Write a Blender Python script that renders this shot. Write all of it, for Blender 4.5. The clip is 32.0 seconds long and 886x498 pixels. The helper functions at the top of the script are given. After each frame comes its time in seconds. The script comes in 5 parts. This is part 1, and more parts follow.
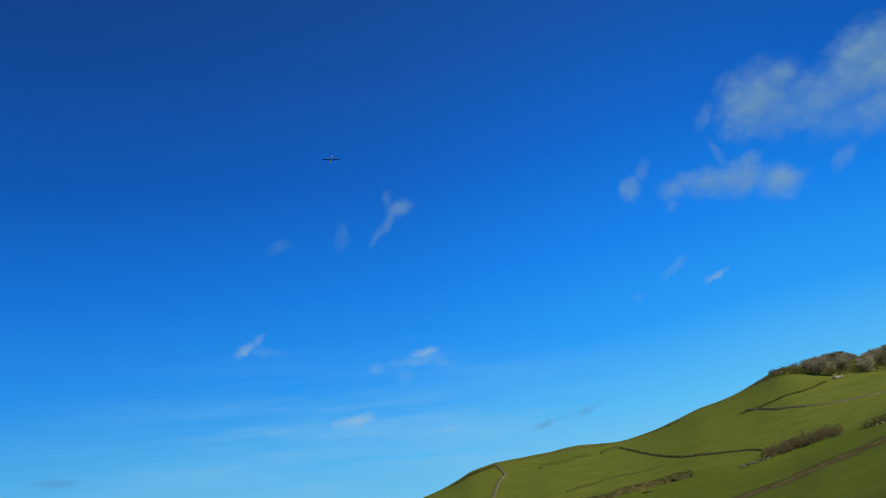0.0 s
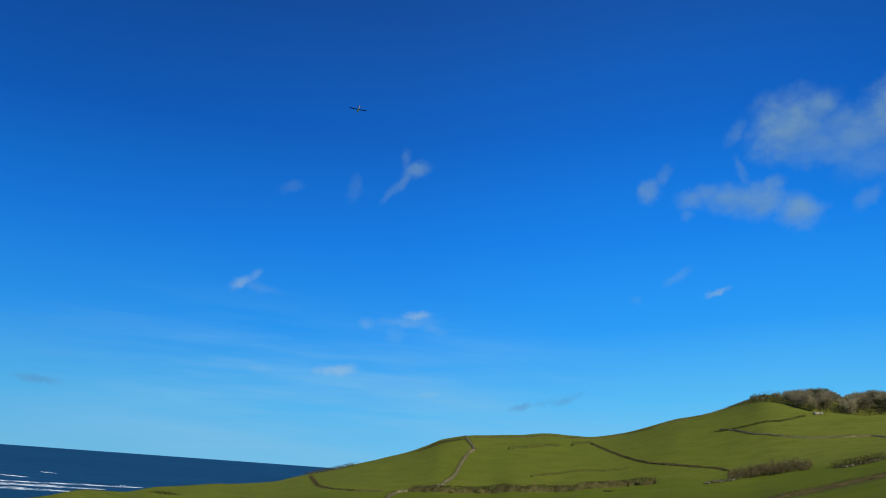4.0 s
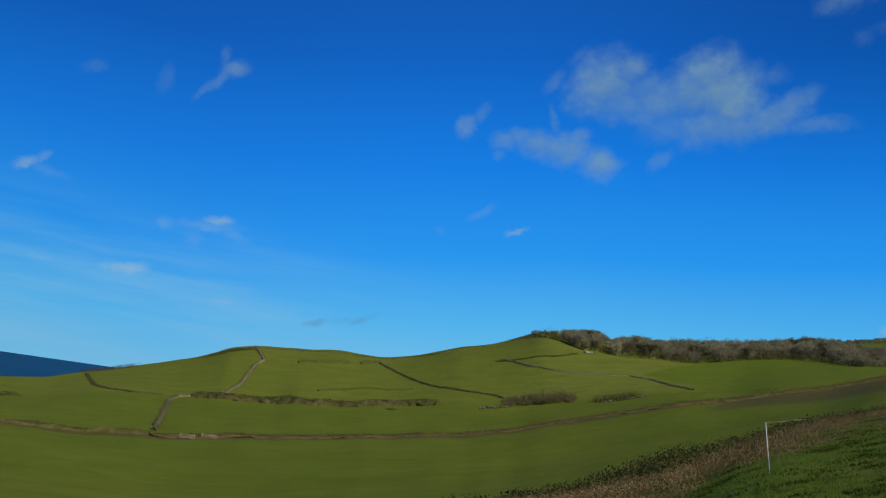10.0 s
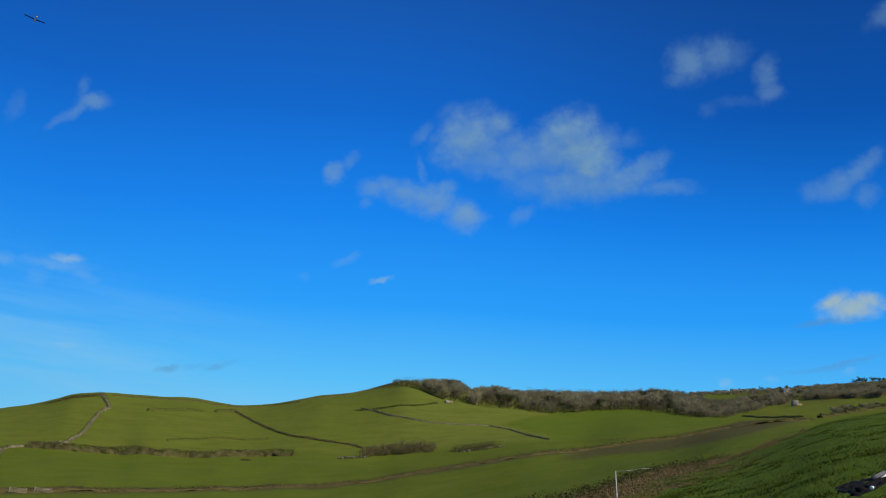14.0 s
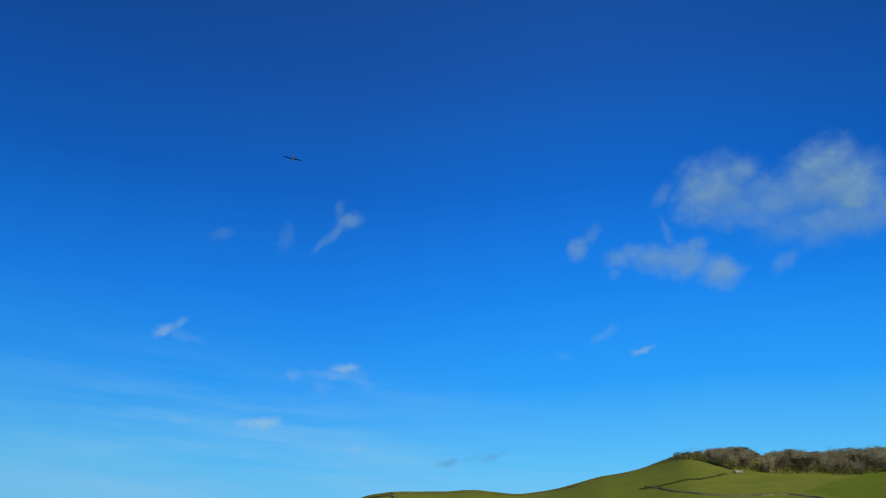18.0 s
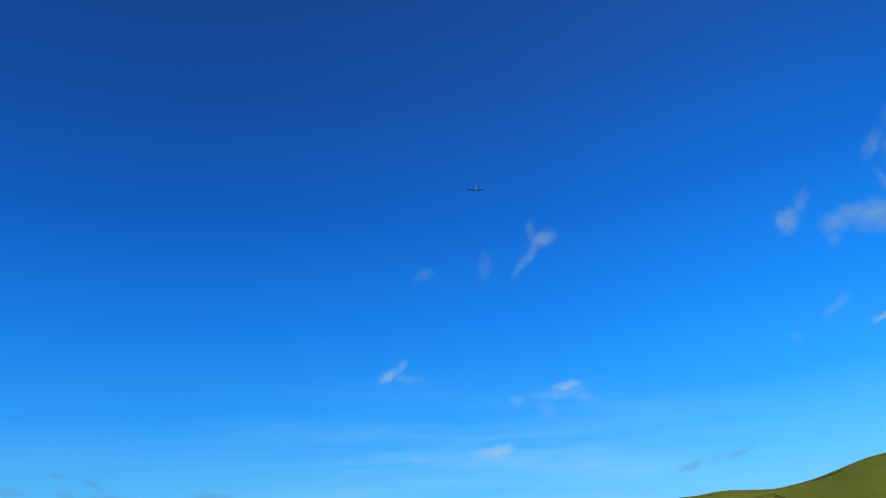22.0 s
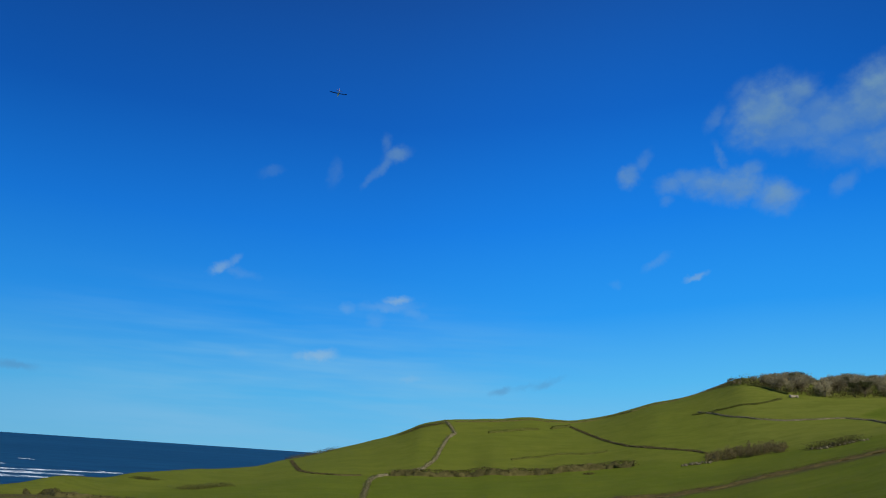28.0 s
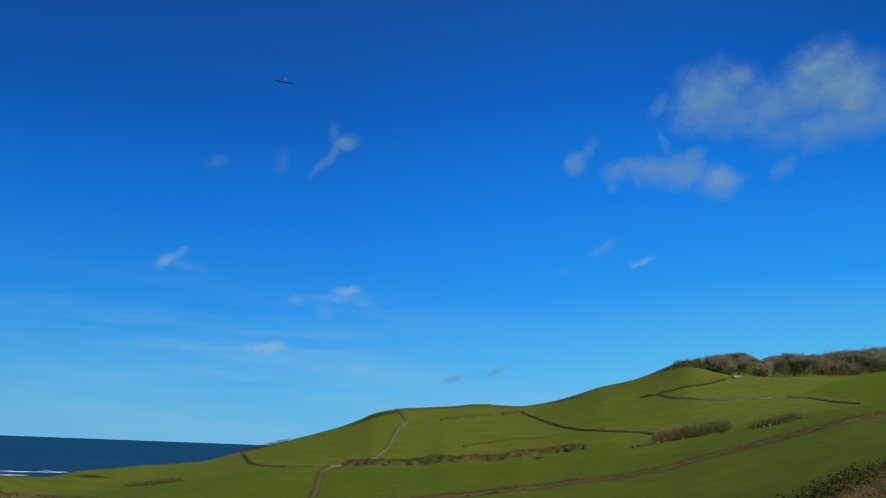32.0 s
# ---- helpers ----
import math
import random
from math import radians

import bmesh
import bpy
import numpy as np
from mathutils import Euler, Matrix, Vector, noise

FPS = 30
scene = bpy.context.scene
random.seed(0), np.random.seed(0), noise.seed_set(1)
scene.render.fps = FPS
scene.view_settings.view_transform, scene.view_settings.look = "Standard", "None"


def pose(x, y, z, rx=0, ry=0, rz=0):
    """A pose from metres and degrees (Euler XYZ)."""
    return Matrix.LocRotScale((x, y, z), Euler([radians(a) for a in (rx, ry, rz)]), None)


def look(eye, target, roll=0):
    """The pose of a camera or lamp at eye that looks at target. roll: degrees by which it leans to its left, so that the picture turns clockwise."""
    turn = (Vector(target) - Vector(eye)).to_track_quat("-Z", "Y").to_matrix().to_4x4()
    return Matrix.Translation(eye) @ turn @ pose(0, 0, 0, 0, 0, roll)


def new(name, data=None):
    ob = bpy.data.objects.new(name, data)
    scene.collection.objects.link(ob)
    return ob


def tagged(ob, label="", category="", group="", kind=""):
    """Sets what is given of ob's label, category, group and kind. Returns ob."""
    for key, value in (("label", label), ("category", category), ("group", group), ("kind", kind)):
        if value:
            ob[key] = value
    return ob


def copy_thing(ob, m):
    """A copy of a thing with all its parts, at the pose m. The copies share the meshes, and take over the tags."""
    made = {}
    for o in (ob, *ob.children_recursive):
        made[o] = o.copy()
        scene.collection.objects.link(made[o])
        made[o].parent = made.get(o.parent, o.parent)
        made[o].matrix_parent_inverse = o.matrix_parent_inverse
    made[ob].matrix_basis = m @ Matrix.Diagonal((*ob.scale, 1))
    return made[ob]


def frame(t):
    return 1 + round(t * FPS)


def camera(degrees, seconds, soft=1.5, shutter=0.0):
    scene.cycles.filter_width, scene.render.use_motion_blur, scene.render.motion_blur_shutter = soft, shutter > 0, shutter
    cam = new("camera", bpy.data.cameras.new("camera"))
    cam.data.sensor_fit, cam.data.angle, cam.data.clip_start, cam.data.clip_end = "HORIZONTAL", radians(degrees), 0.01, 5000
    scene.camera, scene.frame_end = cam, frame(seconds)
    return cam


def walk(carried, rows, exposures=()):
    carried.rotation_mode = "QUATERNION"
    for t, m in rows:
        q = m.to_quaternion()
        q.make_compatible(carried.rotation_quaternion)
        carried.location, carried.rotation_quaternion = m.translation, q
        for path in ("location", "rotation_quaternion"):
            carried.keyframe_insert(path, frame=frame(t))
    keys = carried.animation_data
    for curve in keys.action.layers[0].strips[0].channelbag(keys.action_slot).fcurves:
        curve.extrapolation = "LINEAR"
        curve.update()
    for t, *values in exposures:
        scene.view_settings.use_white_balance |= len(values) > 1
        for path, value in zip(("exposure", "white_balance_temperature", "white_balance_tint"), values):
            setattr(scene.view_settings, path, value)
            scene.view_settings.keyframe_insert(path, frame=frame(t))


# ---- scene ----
EYE = 61.7      # the eye above the sea, 1.7 m over the turf
cam = camera(56.0, 32.0, soft=1.1)
walk(cam, [
    (0.0, pose(0.1, 0.1, EYE, 106.81, 5.97, 2.17)),
    (0.5, pose(0.1, 0.1, EYE, 105.76, 4.30, 2.16)),
    (1.0, pose(0.1, 0.1, EYE, 107.18, 1.19, 1.07)),
    (1.5, pose(0.1, 0.1, EYE, 106.50, 0.58, 1.61)),
    (2.0, pose(0.1, 0.1, EYE, 105.98, -0.44, 2.43)),
    (2.5, pose(0.1, 0.1, EYE, 106.78, -1.62, 1.24)),
    (3.0, pose(0.1, 0.1, EYE, 106.12, -2.86, 0.40)),
    (3.5, pose(0.1, 0.1, EYE, 105.28, -4.12, -0.08)),
    (4.0, pose(0.1, 0.1, EYE, 104.56, -4.02, -0.13)),
    (4.5, pose(0.1, 0.1, EYE, 102.94, -1.96, 0.27)),
    (6.5, pose(0.1, 0.1, EYE, 101.72, -4.51, 0.51)),
    (7.0, pose(0.1, 0.1, EYE, 102.47, -4.49, 0.53)),
    (7.5, pose(0.1, 0.1, EYE, 104.35, -4.21, -0.52)),
    (8.0, pose(0.1, 0.1, EYE, 105.37, -2.66, -1.54)),
    (8.5, pose(0.1, 0.1, EYE, 104.22, -2.16, -3.28)),
    (9.0, pose(0.1, 0.1, EYE, 103.27, -2.83, -6.05)),
    (9.5, pose(0.1, 0.1, EYE, 102.05, -4.80, -9.69)),
    (10.0, pose(0.1, 0.1, EYE, 100.52, -7.99, -14.46)),
    (10.5, pose(0.1, 0.1, EYE, 100.10, -9.49, -21.23)),
    (11.0, pose(0.1, 0.1, EYE, 99.02, -10.83, -26.41)),
    (11.5, pose(0.1, 0.1, EYE, 102.16, -12.55, -27.17)),
    (12.0, pose(0.1, 0.1, EYE, 103.71, -11.90, -26.93)),
    (12.5, pose(0.1, 0.1, EYE, 105.69, -10.64, -26.42)),
    (13.0, pose(0.1, 0.1, EYE, 106.65, -9.77, -26.96)),
    (13.5, pose(0.1, 0.1, EYE, 105.36, -7.96, -25.97)),
    (14.0, pose(0.1, 0.1, EYE, 105.11, -7.72, -24.00)),
    (14.5, pose(0.1, 0.1, EYE, 105.12, -8.41, -23.27)),
    (16.5, pose(0.1, 0.1, EYE, 106.10, -11.34, -16.93)),
    (17.0, pose(0.1, 0.1, EYE, 106.36, -9.67, -15.00)),
    (17.5, pose(0.1, 0.1, EYE, 107.54, -5.16, -9.19)),
    (18.0, pose(0.1, 0.1, EYE, 108.54, -4.16, -5.08)),
    (18.5, pose(0.1, 0.1, EYE, 109.55, 0.15, -2.63)),
    (19.0, pose(0.1, 0.1, EYE, 109.71, 1.84, 0.08)),
    (19.5, pose(0.1, 0.1, EYE, 110.79, 0.63, 3.30)),
    (20.0, pose(0.1, 0.1, EYE, 110.88, 1.43, 5.88)),
    (20.5, pose(0.1, 0.1, EYE, 109.82, 3.00, 9.82)),
    (21.0, pose(0.1, 0.1, EYE, 110.04, 1.72, 10.60)),
    (21.5, pose(0.1, 0.1, EYE, 109.89, 1.95, 11.18)),
    (22.0, pose(0.1, 0.1, EYE, 109.52, 2.04, 11.22)),
    (22.5, pose(0.1, 0.1, EYE, 108.79, 2.65, 11.28)),
    (23.0, pose(0.1, 0.1, EYE, 108.24, 3.19, 11.40)),
    (23.5, pose(0.1, 0.1, EYE, 106.77, 2.50, 11.45)),
    (24.0, pose(0.1, 0.1, EYE, 106.04, 3.69, 12.23)),
    (24.5, pose(0.1, 0.1, EYE, 106.40, 1.26, 10.81)),
    (25.0, pose(0.1, 0.1, EYE, 106.20, 3.70, 9.40)),
    (25.5, pose(0.1, 0.1, EYE, 106.78, 1.49, 6.76)),
    (27.5, pose(0.1, 0.1, EYE, 104.99, -4.70, -0.68)),
    (28.0, pose(0.1, 0.1, EYE, 103.61, -3.73, -1.43)),
    (28.5, pose(0.1, 0.1, EYE, 102.44, -3.47, -2.39)),
    (29.0, pose(0.1, 0.1, EYE, 101.66, -4.41, -3.07)),
    (29.5, pose(0.1, 0.1, EYE, 101.66, -4.60, -3.42)),
    (30.0, pose(0.1, 0.1, EYE, 101.99, -3.59, -3.49)),
    (30.5, pose(0.1, 0.1, EYE, 101.82, -3.07, -3.90)),
    (31.0, pose(0.1, 0.1, EYE, 102.79, -3.30, -4.19)),
    (31.5, pose(0.1, 0.1, EYE, 102.91, -2.55, -4.89)),
    (32.0, pose(0.1, 0.1, EYE, 103.00, -2.10, -4.61)),
], exposures=[(0, 0.0), (4.5, 0.0), (7, -0.11), (9, -0.13), (10, -0.12), (11, 0.03), (14, 0.05), (17, 0.06), (19, 0.03), (20, 0.07), (21, 0.08), (22, 0.22), (23, 0.12), (24, 0.14), (25.5, 0.08), (28, -0.07), (32, -0.11)])

# ---- light ----
SUN_AZ, SUN_EL = 150.0, 40.0


def bearing(az, r, z=0.0):
    """The place at a bearing from the camera (degrees, 0 is ahead, to the right positive) and distance from it."""
    return Vector((r * math.sin(radians(az)), r * math.cos(radians(az)), z))


sun = new("sun", bpy.data.lights.new("sun", "SUN"))
sun.data.energy, sun.data.angle, sun.data.color = 5.0, radians(0.6), (1.0, 0.90, 0.74)
sun.matrix_world = look(bearing(SUN_AZ, math.cos(radians(SUN_EL)) * 100, 100 * math.sin(radians(SUN_EL))), (0, 0, 0))

# clouds of the sky: bearing, height (degrees), half length, half width, slant, thickness (below zero: grey underlit)
CLOUD_MAIN = [
    (22.68, 22.71, 2.26, 1.71, 31, 0.8), (21.41, 23.2, 1.15, 0.98, 56, 0.5), (24.58, 23.67, 1.31, 0.9, 25, 0.65), (23.89, 21.63, 2.64, 1.19, 1, 0.5), (26.85, 21.84, 2.57, 1.49, 10, 0.55),
    (25.55, 22.54, 1.65, 1.12, 9, 0.45), (30.01, 23.74, 2.03, 1.41, 17, 0.85), (31.3, 22.28, 2.35, 1.75, -21, 0.95), (28.94, 22.61, 1.83, 1.69, 21, 0.7), (30.92, 20.52, 3.39, 1.26, 9, 0.6),
    (33.9, 20.84, 2.23, 1.01, 18, 0.65), (35.42, 21.82, 1.72, 0.63, 28, 0.55), (37.1, 20.55, 2.04, 0.51, 3, 0.4), (34.29, 23.58, 0.94, 0.56, 16, 0.22), (32.73, 23.64, 1.08, 0.87, -28, 0.35),
    (27.95, 20.35, 2.2, 1.12, 10, 0.35), (19.25, 22.53, 0.88, 0.42, 55, 0.3), (20.74, 24.27, 0.79, 0.38, 43, 0.2),
]
CLOUD_LOWER = [
    (16.26, 18.34, 0.92, 0.63, -8, 0.5), (17.46, 18.83, 1.1, 0.49, 8, 0.5), (18.71, 18.35, 1.69, 0.83, -3, 0.62), (20.61, 18.21, 1.67, 1.01, 3, 0.7), (21.39, 19.16, 0.94, 0.49, 13, 0.45),
    (23.01, 17.48, 1.39, 0.93, -10, 0.75), (23.43, 16.54, 0.72, 0.53, 13, 0.3), (19.57, 20.17, 0.97, 0.29, -66, 0.28), (15.93, 17.37, 0.44, 0.37, 13, 0.25), (13.5, 18.94, 0.74, 0.61, 34, 0.6),
    (14.4, 19.87, 0.74, 0.45, 50, 0.28), (27.2, 17.99, 0.95, 0.45, 38, 0.32), (15.39, 13.19, 0.97, 0.26, 39, 0.2), (17.88, 12.3, 0.77, 0.22, 22, 0.65),
]
CLOUD_RIGHT = [
    (38.08, 28.72, 1.41, 1.17, 7, 0.5), (40.09, 29.13, 1.44, 1.09, 7, 0.42), (37.46, 27.66, 0.89, 0.54, 4, 0.33), (43.41, 27.71, 1.24, 0.74, 86, 0.42), (43.73, 26.77, 0.89, 0.64, 3, 0.35),
    (41.23, 29.06, 1.03, 0.76, 24, 0.25), (39.63, 25.73, 0.64, 0.43, 4, 0.14), (41.58, 26.2, 1.81, 0.36, 2, 0.1), (47.94, 20.83, 1.54, 0.67, 19, 0.45), (49.5, 21.68, 1.27, 0.57, 44, 0.45),
    (50.24, 22.57, 0.66, 0.42, 44, 0.3), (49.88, 20.3, 0.7, 0.63, -24, 0.35), (46.74, 20.54, 0.82, 0.5, 5, 0.28), (51.2, 31.08, 1.36, 0.64, 34, 0.35),
]
CLOUD_BRIGHT = [
    (48.96, 13.29, 1.61, 0.7, 12, 1.2), (48.11, 13.58, 1, 0.53, 32, 1.2), (49.95, 13.77, 0.89, 0.49, -3, 1.2), (50.99, 13.58, 0.72, 0.31, 7, 0.6), (47.29, 12.26, 1.52, 0.21, 13, -0.5),
    (49.05, 12.46, 1.04, 0.14, 11, -0.3), (48.62, 9.83, 2.11, 0.14, 16, -0.4), (47.6, 9.41, 2.5, 0.14, 11, -0.3), (49.02, 9.36, 0.35, 0.21, 10, 0.22), (41.71, 7.97, 0.41, 0.28, 13, 0.3),
    (44.43, 8.51, 0.48, 0.21, 9, 0.2), (52.17, 9.98, 0.28, 0.14, 9, 0.25), (53.11, 10.36, 1.31, 0.27, 20, -0.3),
]
CLOUD_LEFT = [
    (-3.17, 19.73, 0.91, 0.5, 18, 0.55), (-3.98, 19.01, 1.16, 0.35, 49, 0.4), (-5, 18.04, 0.81, 0.27, 54, 0.28), (-4.07, 20.34, 0.65, 0.36, -84, 0.25), (-7.59, 18.1, 0.87, 0.4, 86, 0.16),
    (-12, 17.7, 0.79, 0.3, 15, 0.15), (-14.61, 10.92, 0.79, 0.3, 29, 0.5), (-13.79, 11.51, 0.52, 0.26, 44, 0.33), (-13.28, 10.68, 1.14, 0.29, -10, 0.14), (-2.42, 9.82, 0.91, 0.3, 4, 0.62),
    (-3.04, 9.36, 1.96, 0.34, 4, 0.24), (-5.87, 9.08, 0.53, 0.3, 10, 0.24), (-1.39, 9.07, 0.98, 0.34, -21, 0.18), (-3.73, 8.38, 0.6, 0.45, 5, 0.1), (-7.4, 5.72, 1.09, 0.36, 4, 0.62),
    (-8.64, 5.67, 0.56, 0.25, 4, 0.28),
]
CLOUD_LOW = [
    (-12.55, 5.36, 0.75, 0.29, 4, 0.1), (-1.1, 4.49, 0.67, 0.22, 4, 0.2), (5.09, 4.13, 0.7, 0.22, 11, -0.5), (7.87, 4.76, 0.7, 0.25, 28, -0.4), (6.79, 4.45, 1.09, 0.18, 18, -0.2),
    (8.41, 5.05, 1.1, 0.18, 13, -0.2), (12.55, 11.64, 0.36, 0.3, 6, 0.1), (-35.17, 4.74, 0.55, 0.14, -14, -0.5), (-33.17, 4.26, 0.8, 0.17, -24, -0.5), (-32.72, 3.21, 1.56, 0.32, 0, -0.55),
    (-34.49, 3.44, 0.74, 0.2, -19, -0.4), (-30.25, 3.04, 0.47, 0.28, -3, 0.35), (-30.28, 2.69, 1.4, 0.28, 0, -0.4), (-26.02, 3.32, 1.25, 0.25, -1, -0.5), (-37.8, 3.78, 1.21, 0.27, -10, -0.35),
    (-36.19, 2.69, 2.16, 0.32, 0, -0.3),
]


class Net:
    """Short names for building a node tree."""

    def __init__(self, tree):
        self.tree = tree
        tree.nodes.clear()

    def node(self, kind, ins=(), **props):
        n = self.tree.nodes.new(kind)
        for k, v in props.items():
            setattr(n, k, v)
        for k, v in dict(ins).items():
            if isinstance(v, bpy.types.NodeSocket):
                self.tree.links.new(v, n.inputs[k])
            else:
                n.inputs[k].default_value = v
        return n

    def math(self, op, a, b=0.0, c=0.0, clamp=False):
        return self.node("ShaderNodeMath", {0: a, 1: b, 2: c}, operation=op, use_clamp=clamp).outputs[0]

    def mix(self, fac, a, b, blend="MIX"):
        return self.node("ShaderNodeMix", {0: fac, 6: a, 7: b}, data_type="RGBA", blend_type=blend).outputs[2]

    def noise(self, vec, scale, detail=4.0, rough=0.55):
        return self.node("ShaderNodeTexNoise", {"Vector": vec, "Scale": scale, "Detail": detail, "Roughness": rough}).outputs

    def span(self, v, lo, hi, a=0.0, b=1.0, smooth=True):
        return self.node("ShaderNodeMapRange", {0: v, 1: lo, 2: hi, 3: a, 4: b}, interpolation_type="SMOOTHSTEP" if smooth else "LINEAR").outputs[0]

    def ramp(self, v, stops):
        n = self.node("ShaderNodeValToRGB", {0: v})
        el = n.color_ramp.elements
        while len(el) < len(stops):
            el.new(0.5)
        for e, (p, c) in zip(el, stops):
            e.position, e.color = p, (*c, 1)
        return n.outputs[0]


def make_world():
    world = bpy.data.worlds.new("sky")
    scene.world = world
    world.use_nodes = True
    n = Net(world.node_tree)
    out = n.node("ShaderNodeOutputWorld")
    vec = n.node("ShaderNodeTexCoord").outputs["Generated"]
    xyz = n.node("ShaderNodeSeparateXYZ", {0: vec}).outputs
    az = n.math("MULTIPLY", n.math("ARCTAN2", xyz[0], xyz[1]), 57.2958)
    el = n.math("MULTIPLY", n.math("ARCSINE", xyz[2]), 57.2958)
    sky = n.node("ShaderNodeTexSky", sky_type="NISHITA", sun_disc=False, sun_elevation=radians(SUN_EL), sun_rotation=radians(SUN_AZ), altitude=60.0, ozone_density=3.0).outputs[0]
    # pale horizon band raised to the right, to follow the skyline fitted to the view
    lift = n.math("ADD", n.span(az, -4.0, 22.0, 0.0, 3.0, False), n.span(az, 22.0, 56.0, 0.0, 1.6, False))
    high = n.span(n.math("SUBTRACT", el, lift), -2.0, 43.0, 0.0, 1.0, False)
    deep = n.ramp(high, SKY_STOPS)
    tone = n.mix(0.95, n.mix(1.0, sky, (0.06, 0.06, 0.06, 1), "MULTIPLY"), deep)
    # lens corner darkening put into the sky's colour, on the left and upper right
    corner_dark = n.math("MULTIPLY", n.span(az, 14.0, -34.0), n.span(el, 4.0, 24.0, 0.4, 0.8))
    corner_dark = n.math("MAXIMUM", corner_dark, n.math("MULTIPLY", n.span(az, 12.0, 52.0), n.span(el, 12.0, 27.0, 0.05, 1.0)))
    tone = n.mix(n.math("MULTIPLY", corner_dark, 0.62), tone, n.mix(1.0, tone, (0.35, 0.42, 0.5, 1), "MULTIPLY"))
    # thin pale veil low over the sea
    flat = n.node("ShaderNodeCombineXYZ", {0: az, 1: el}).outputs[0]
    streak = n.noise(n.node("ShaderNodeMapping", {"Vector": flat, "Rotation": (0, 0, radians(-4)), "Scale": (0.035, 0.35, 1)}).outputs[0], 1.0, 4.0, 0.6)[0]
    veil = n.math("MULTIPLY", n.math("MULTIPLY", n.math("MULTIPLY", n.span(el, 11.5, 3.0), n.span(az, 18.0, -4.0)), n.span(az, -30.0, -14.0, 0.12, 1.0)), n.span(streak, 0.36, 0.68))
    tone = n.mix(n.math("MULTIPLY", veil, 0.6), tone, (0.22, 0.52, 0.80, 1))
    # wisps and billows: soft ovals, eaten into by fine eddies, worked out one after the other
    warp = n.noise(flat, 0.5, 4.0, 0.6)[1]
    fine = n.noise(flat, 2.2, 5.0, 0.6)[1]
    shift = n.node("ShaderNodeVectorMath", {0: warp, 1: (0.5, 0.5, 0.5)}, operation="SUBTRACT").outputs[0]
    shift2 = n.node("ShaderNodeVectorMath", {0: fine, 1: (0.5, 0.5, 0.5)}, operation="SUBTRACT").outputs[0]
    spot = n.node("ShaderNodeVectorMath", {0: shift, 1: (1.0, 0.8, 0.0), 2: flat}, operation="MULTIPLY_ADD").outputs[0]
    spot = n.node("ShaderNodeVectorMath", {0: shift2, 1: (0.55, 0.45, 0.0), 2: spot}, operation="MULTIPLY_ADD").outputs[0]
    eddy = n.noise(n.node("ShaderNodeMapping", {"Vector": flat, "Rotation": (0, 0, radians(-20)), "Scale": (0.8, 1.0, 1)}).outputs[0], 0.95, 5.0, 0.55)[0]
    eaten = n.math("MULTIPLY", n.math("SUBTRACT", eddy, 0.5), 1.25)
    sums = {True: 0.0, False: 0.0}
    under, shine, last = 0.0, 0.0, 0.0
    for a, e, rx, ry, slant, thick in CLOUD_MAIN + CLOUD_LOWER + CLOUD_RIGHT + CLOUD_BRIGHT + CLOUD_LEFT + CLOUD_LOW:
        if not isinstance(last, float):
            spot = n.node("ShaderNodeVectorMath", {0: last, 1: (1e-7, 1e-7, 0.0), 2: spot}, operation="MULTIPLY_ADD").outputs[0]
        m = n.node("ShaderNodeMapping", {"Vector": spot, "Location": (a, e, 0), "Rotation": (0, 0, radians(slant)), "Scale": (rx * 1.25, ry * 1.25, 1.0)}, vector_type="TEXTURE").outputs[0]
        d = n.node("ShaderNodeVectorMath", {0: m}, operation="LENGTH").outputs["Value"]
        b = n.span(n.math("ADD", d, n.math("MULTIPLY", eaten, 0.55 if min(rx, ry) > 0.5 else 0.3)), 1.25, 0.15, 0.0, min(abs(thick), 1.0))
        if thick > 1.1:
            shine = n.math("MAXIMUM", shine, b) if not isinstance(shine, float) else b
        sums[thick > 0] = n.math("MAXIMUM", sums[thick > 0], b) if not isinstance(sums[thick > 0], float) else b
        if 1.1 > thick > 0.55 and rx > 1.2:
            y = n.node("ShaderNodeSeparateXYZ", {0: m}).outputs[1]
            w = n.math("MULTIPLY", n.span(d, 1.2, 0.1), n.span(y, 0.3, -0.9))
            under = n.math("MAXIMUM", under, w) if not isinstance(under, float) else w
        last = sums[thick > 0]
    body = n.math("MULTIPLY", sums[True], n.span(eddy, 0.3, 0.62, 1.08, 0.82), clamp=True)
    white = n.mix(n.math("MULTIPLY", under, 0.7), (0.175, 0.33, 0.475, 1), (0.10, 0.23, 0.42, 1))
    white = n.mix(n.span(el, 20.0, 5.0, 0.0, 0.75), white, (0.42, 0.60, 0.72, 1))
    white = n.mix(shine, white, (0.33, 0.45, 0.49, 1))
    tone = n.mix(n.math("MULTIPLY", body, 0.9), tone, white)
    tone = n.mix(n.math("MULTIPLY", sums[False], 0.85), tone, (0.10, 0.25, 0.46, 1))
    # below the horizon the light of dark water and fields
    tone = n.mix(n.span(el, -0.5, -2.5), tone, (0.03, 0.07, 0.10, 1))
    bg = n.node("ShaderNodeBackground", {"Color": tone, "Strength": 1.0})
    n.tree.links.new(bg.outputs[0], out.inputs[0])


SKY_STOPS = [(0.0, (0.22, 0.60, 0.86)), (0.11, (0.09, 0.50, 0.93)), (0.22, (0.018, 0.335, 0.95)), (0.36, (0.005, 0.225, 0.85)),
             (0.52, (0.003, 0.132, 0.60)), (0.70, (0.006, 0.086, 0.40)), (0.86, (0.008, 0.066, 0.30)), (1.0, (0.010, 0.056, 0.25))]
make_world()


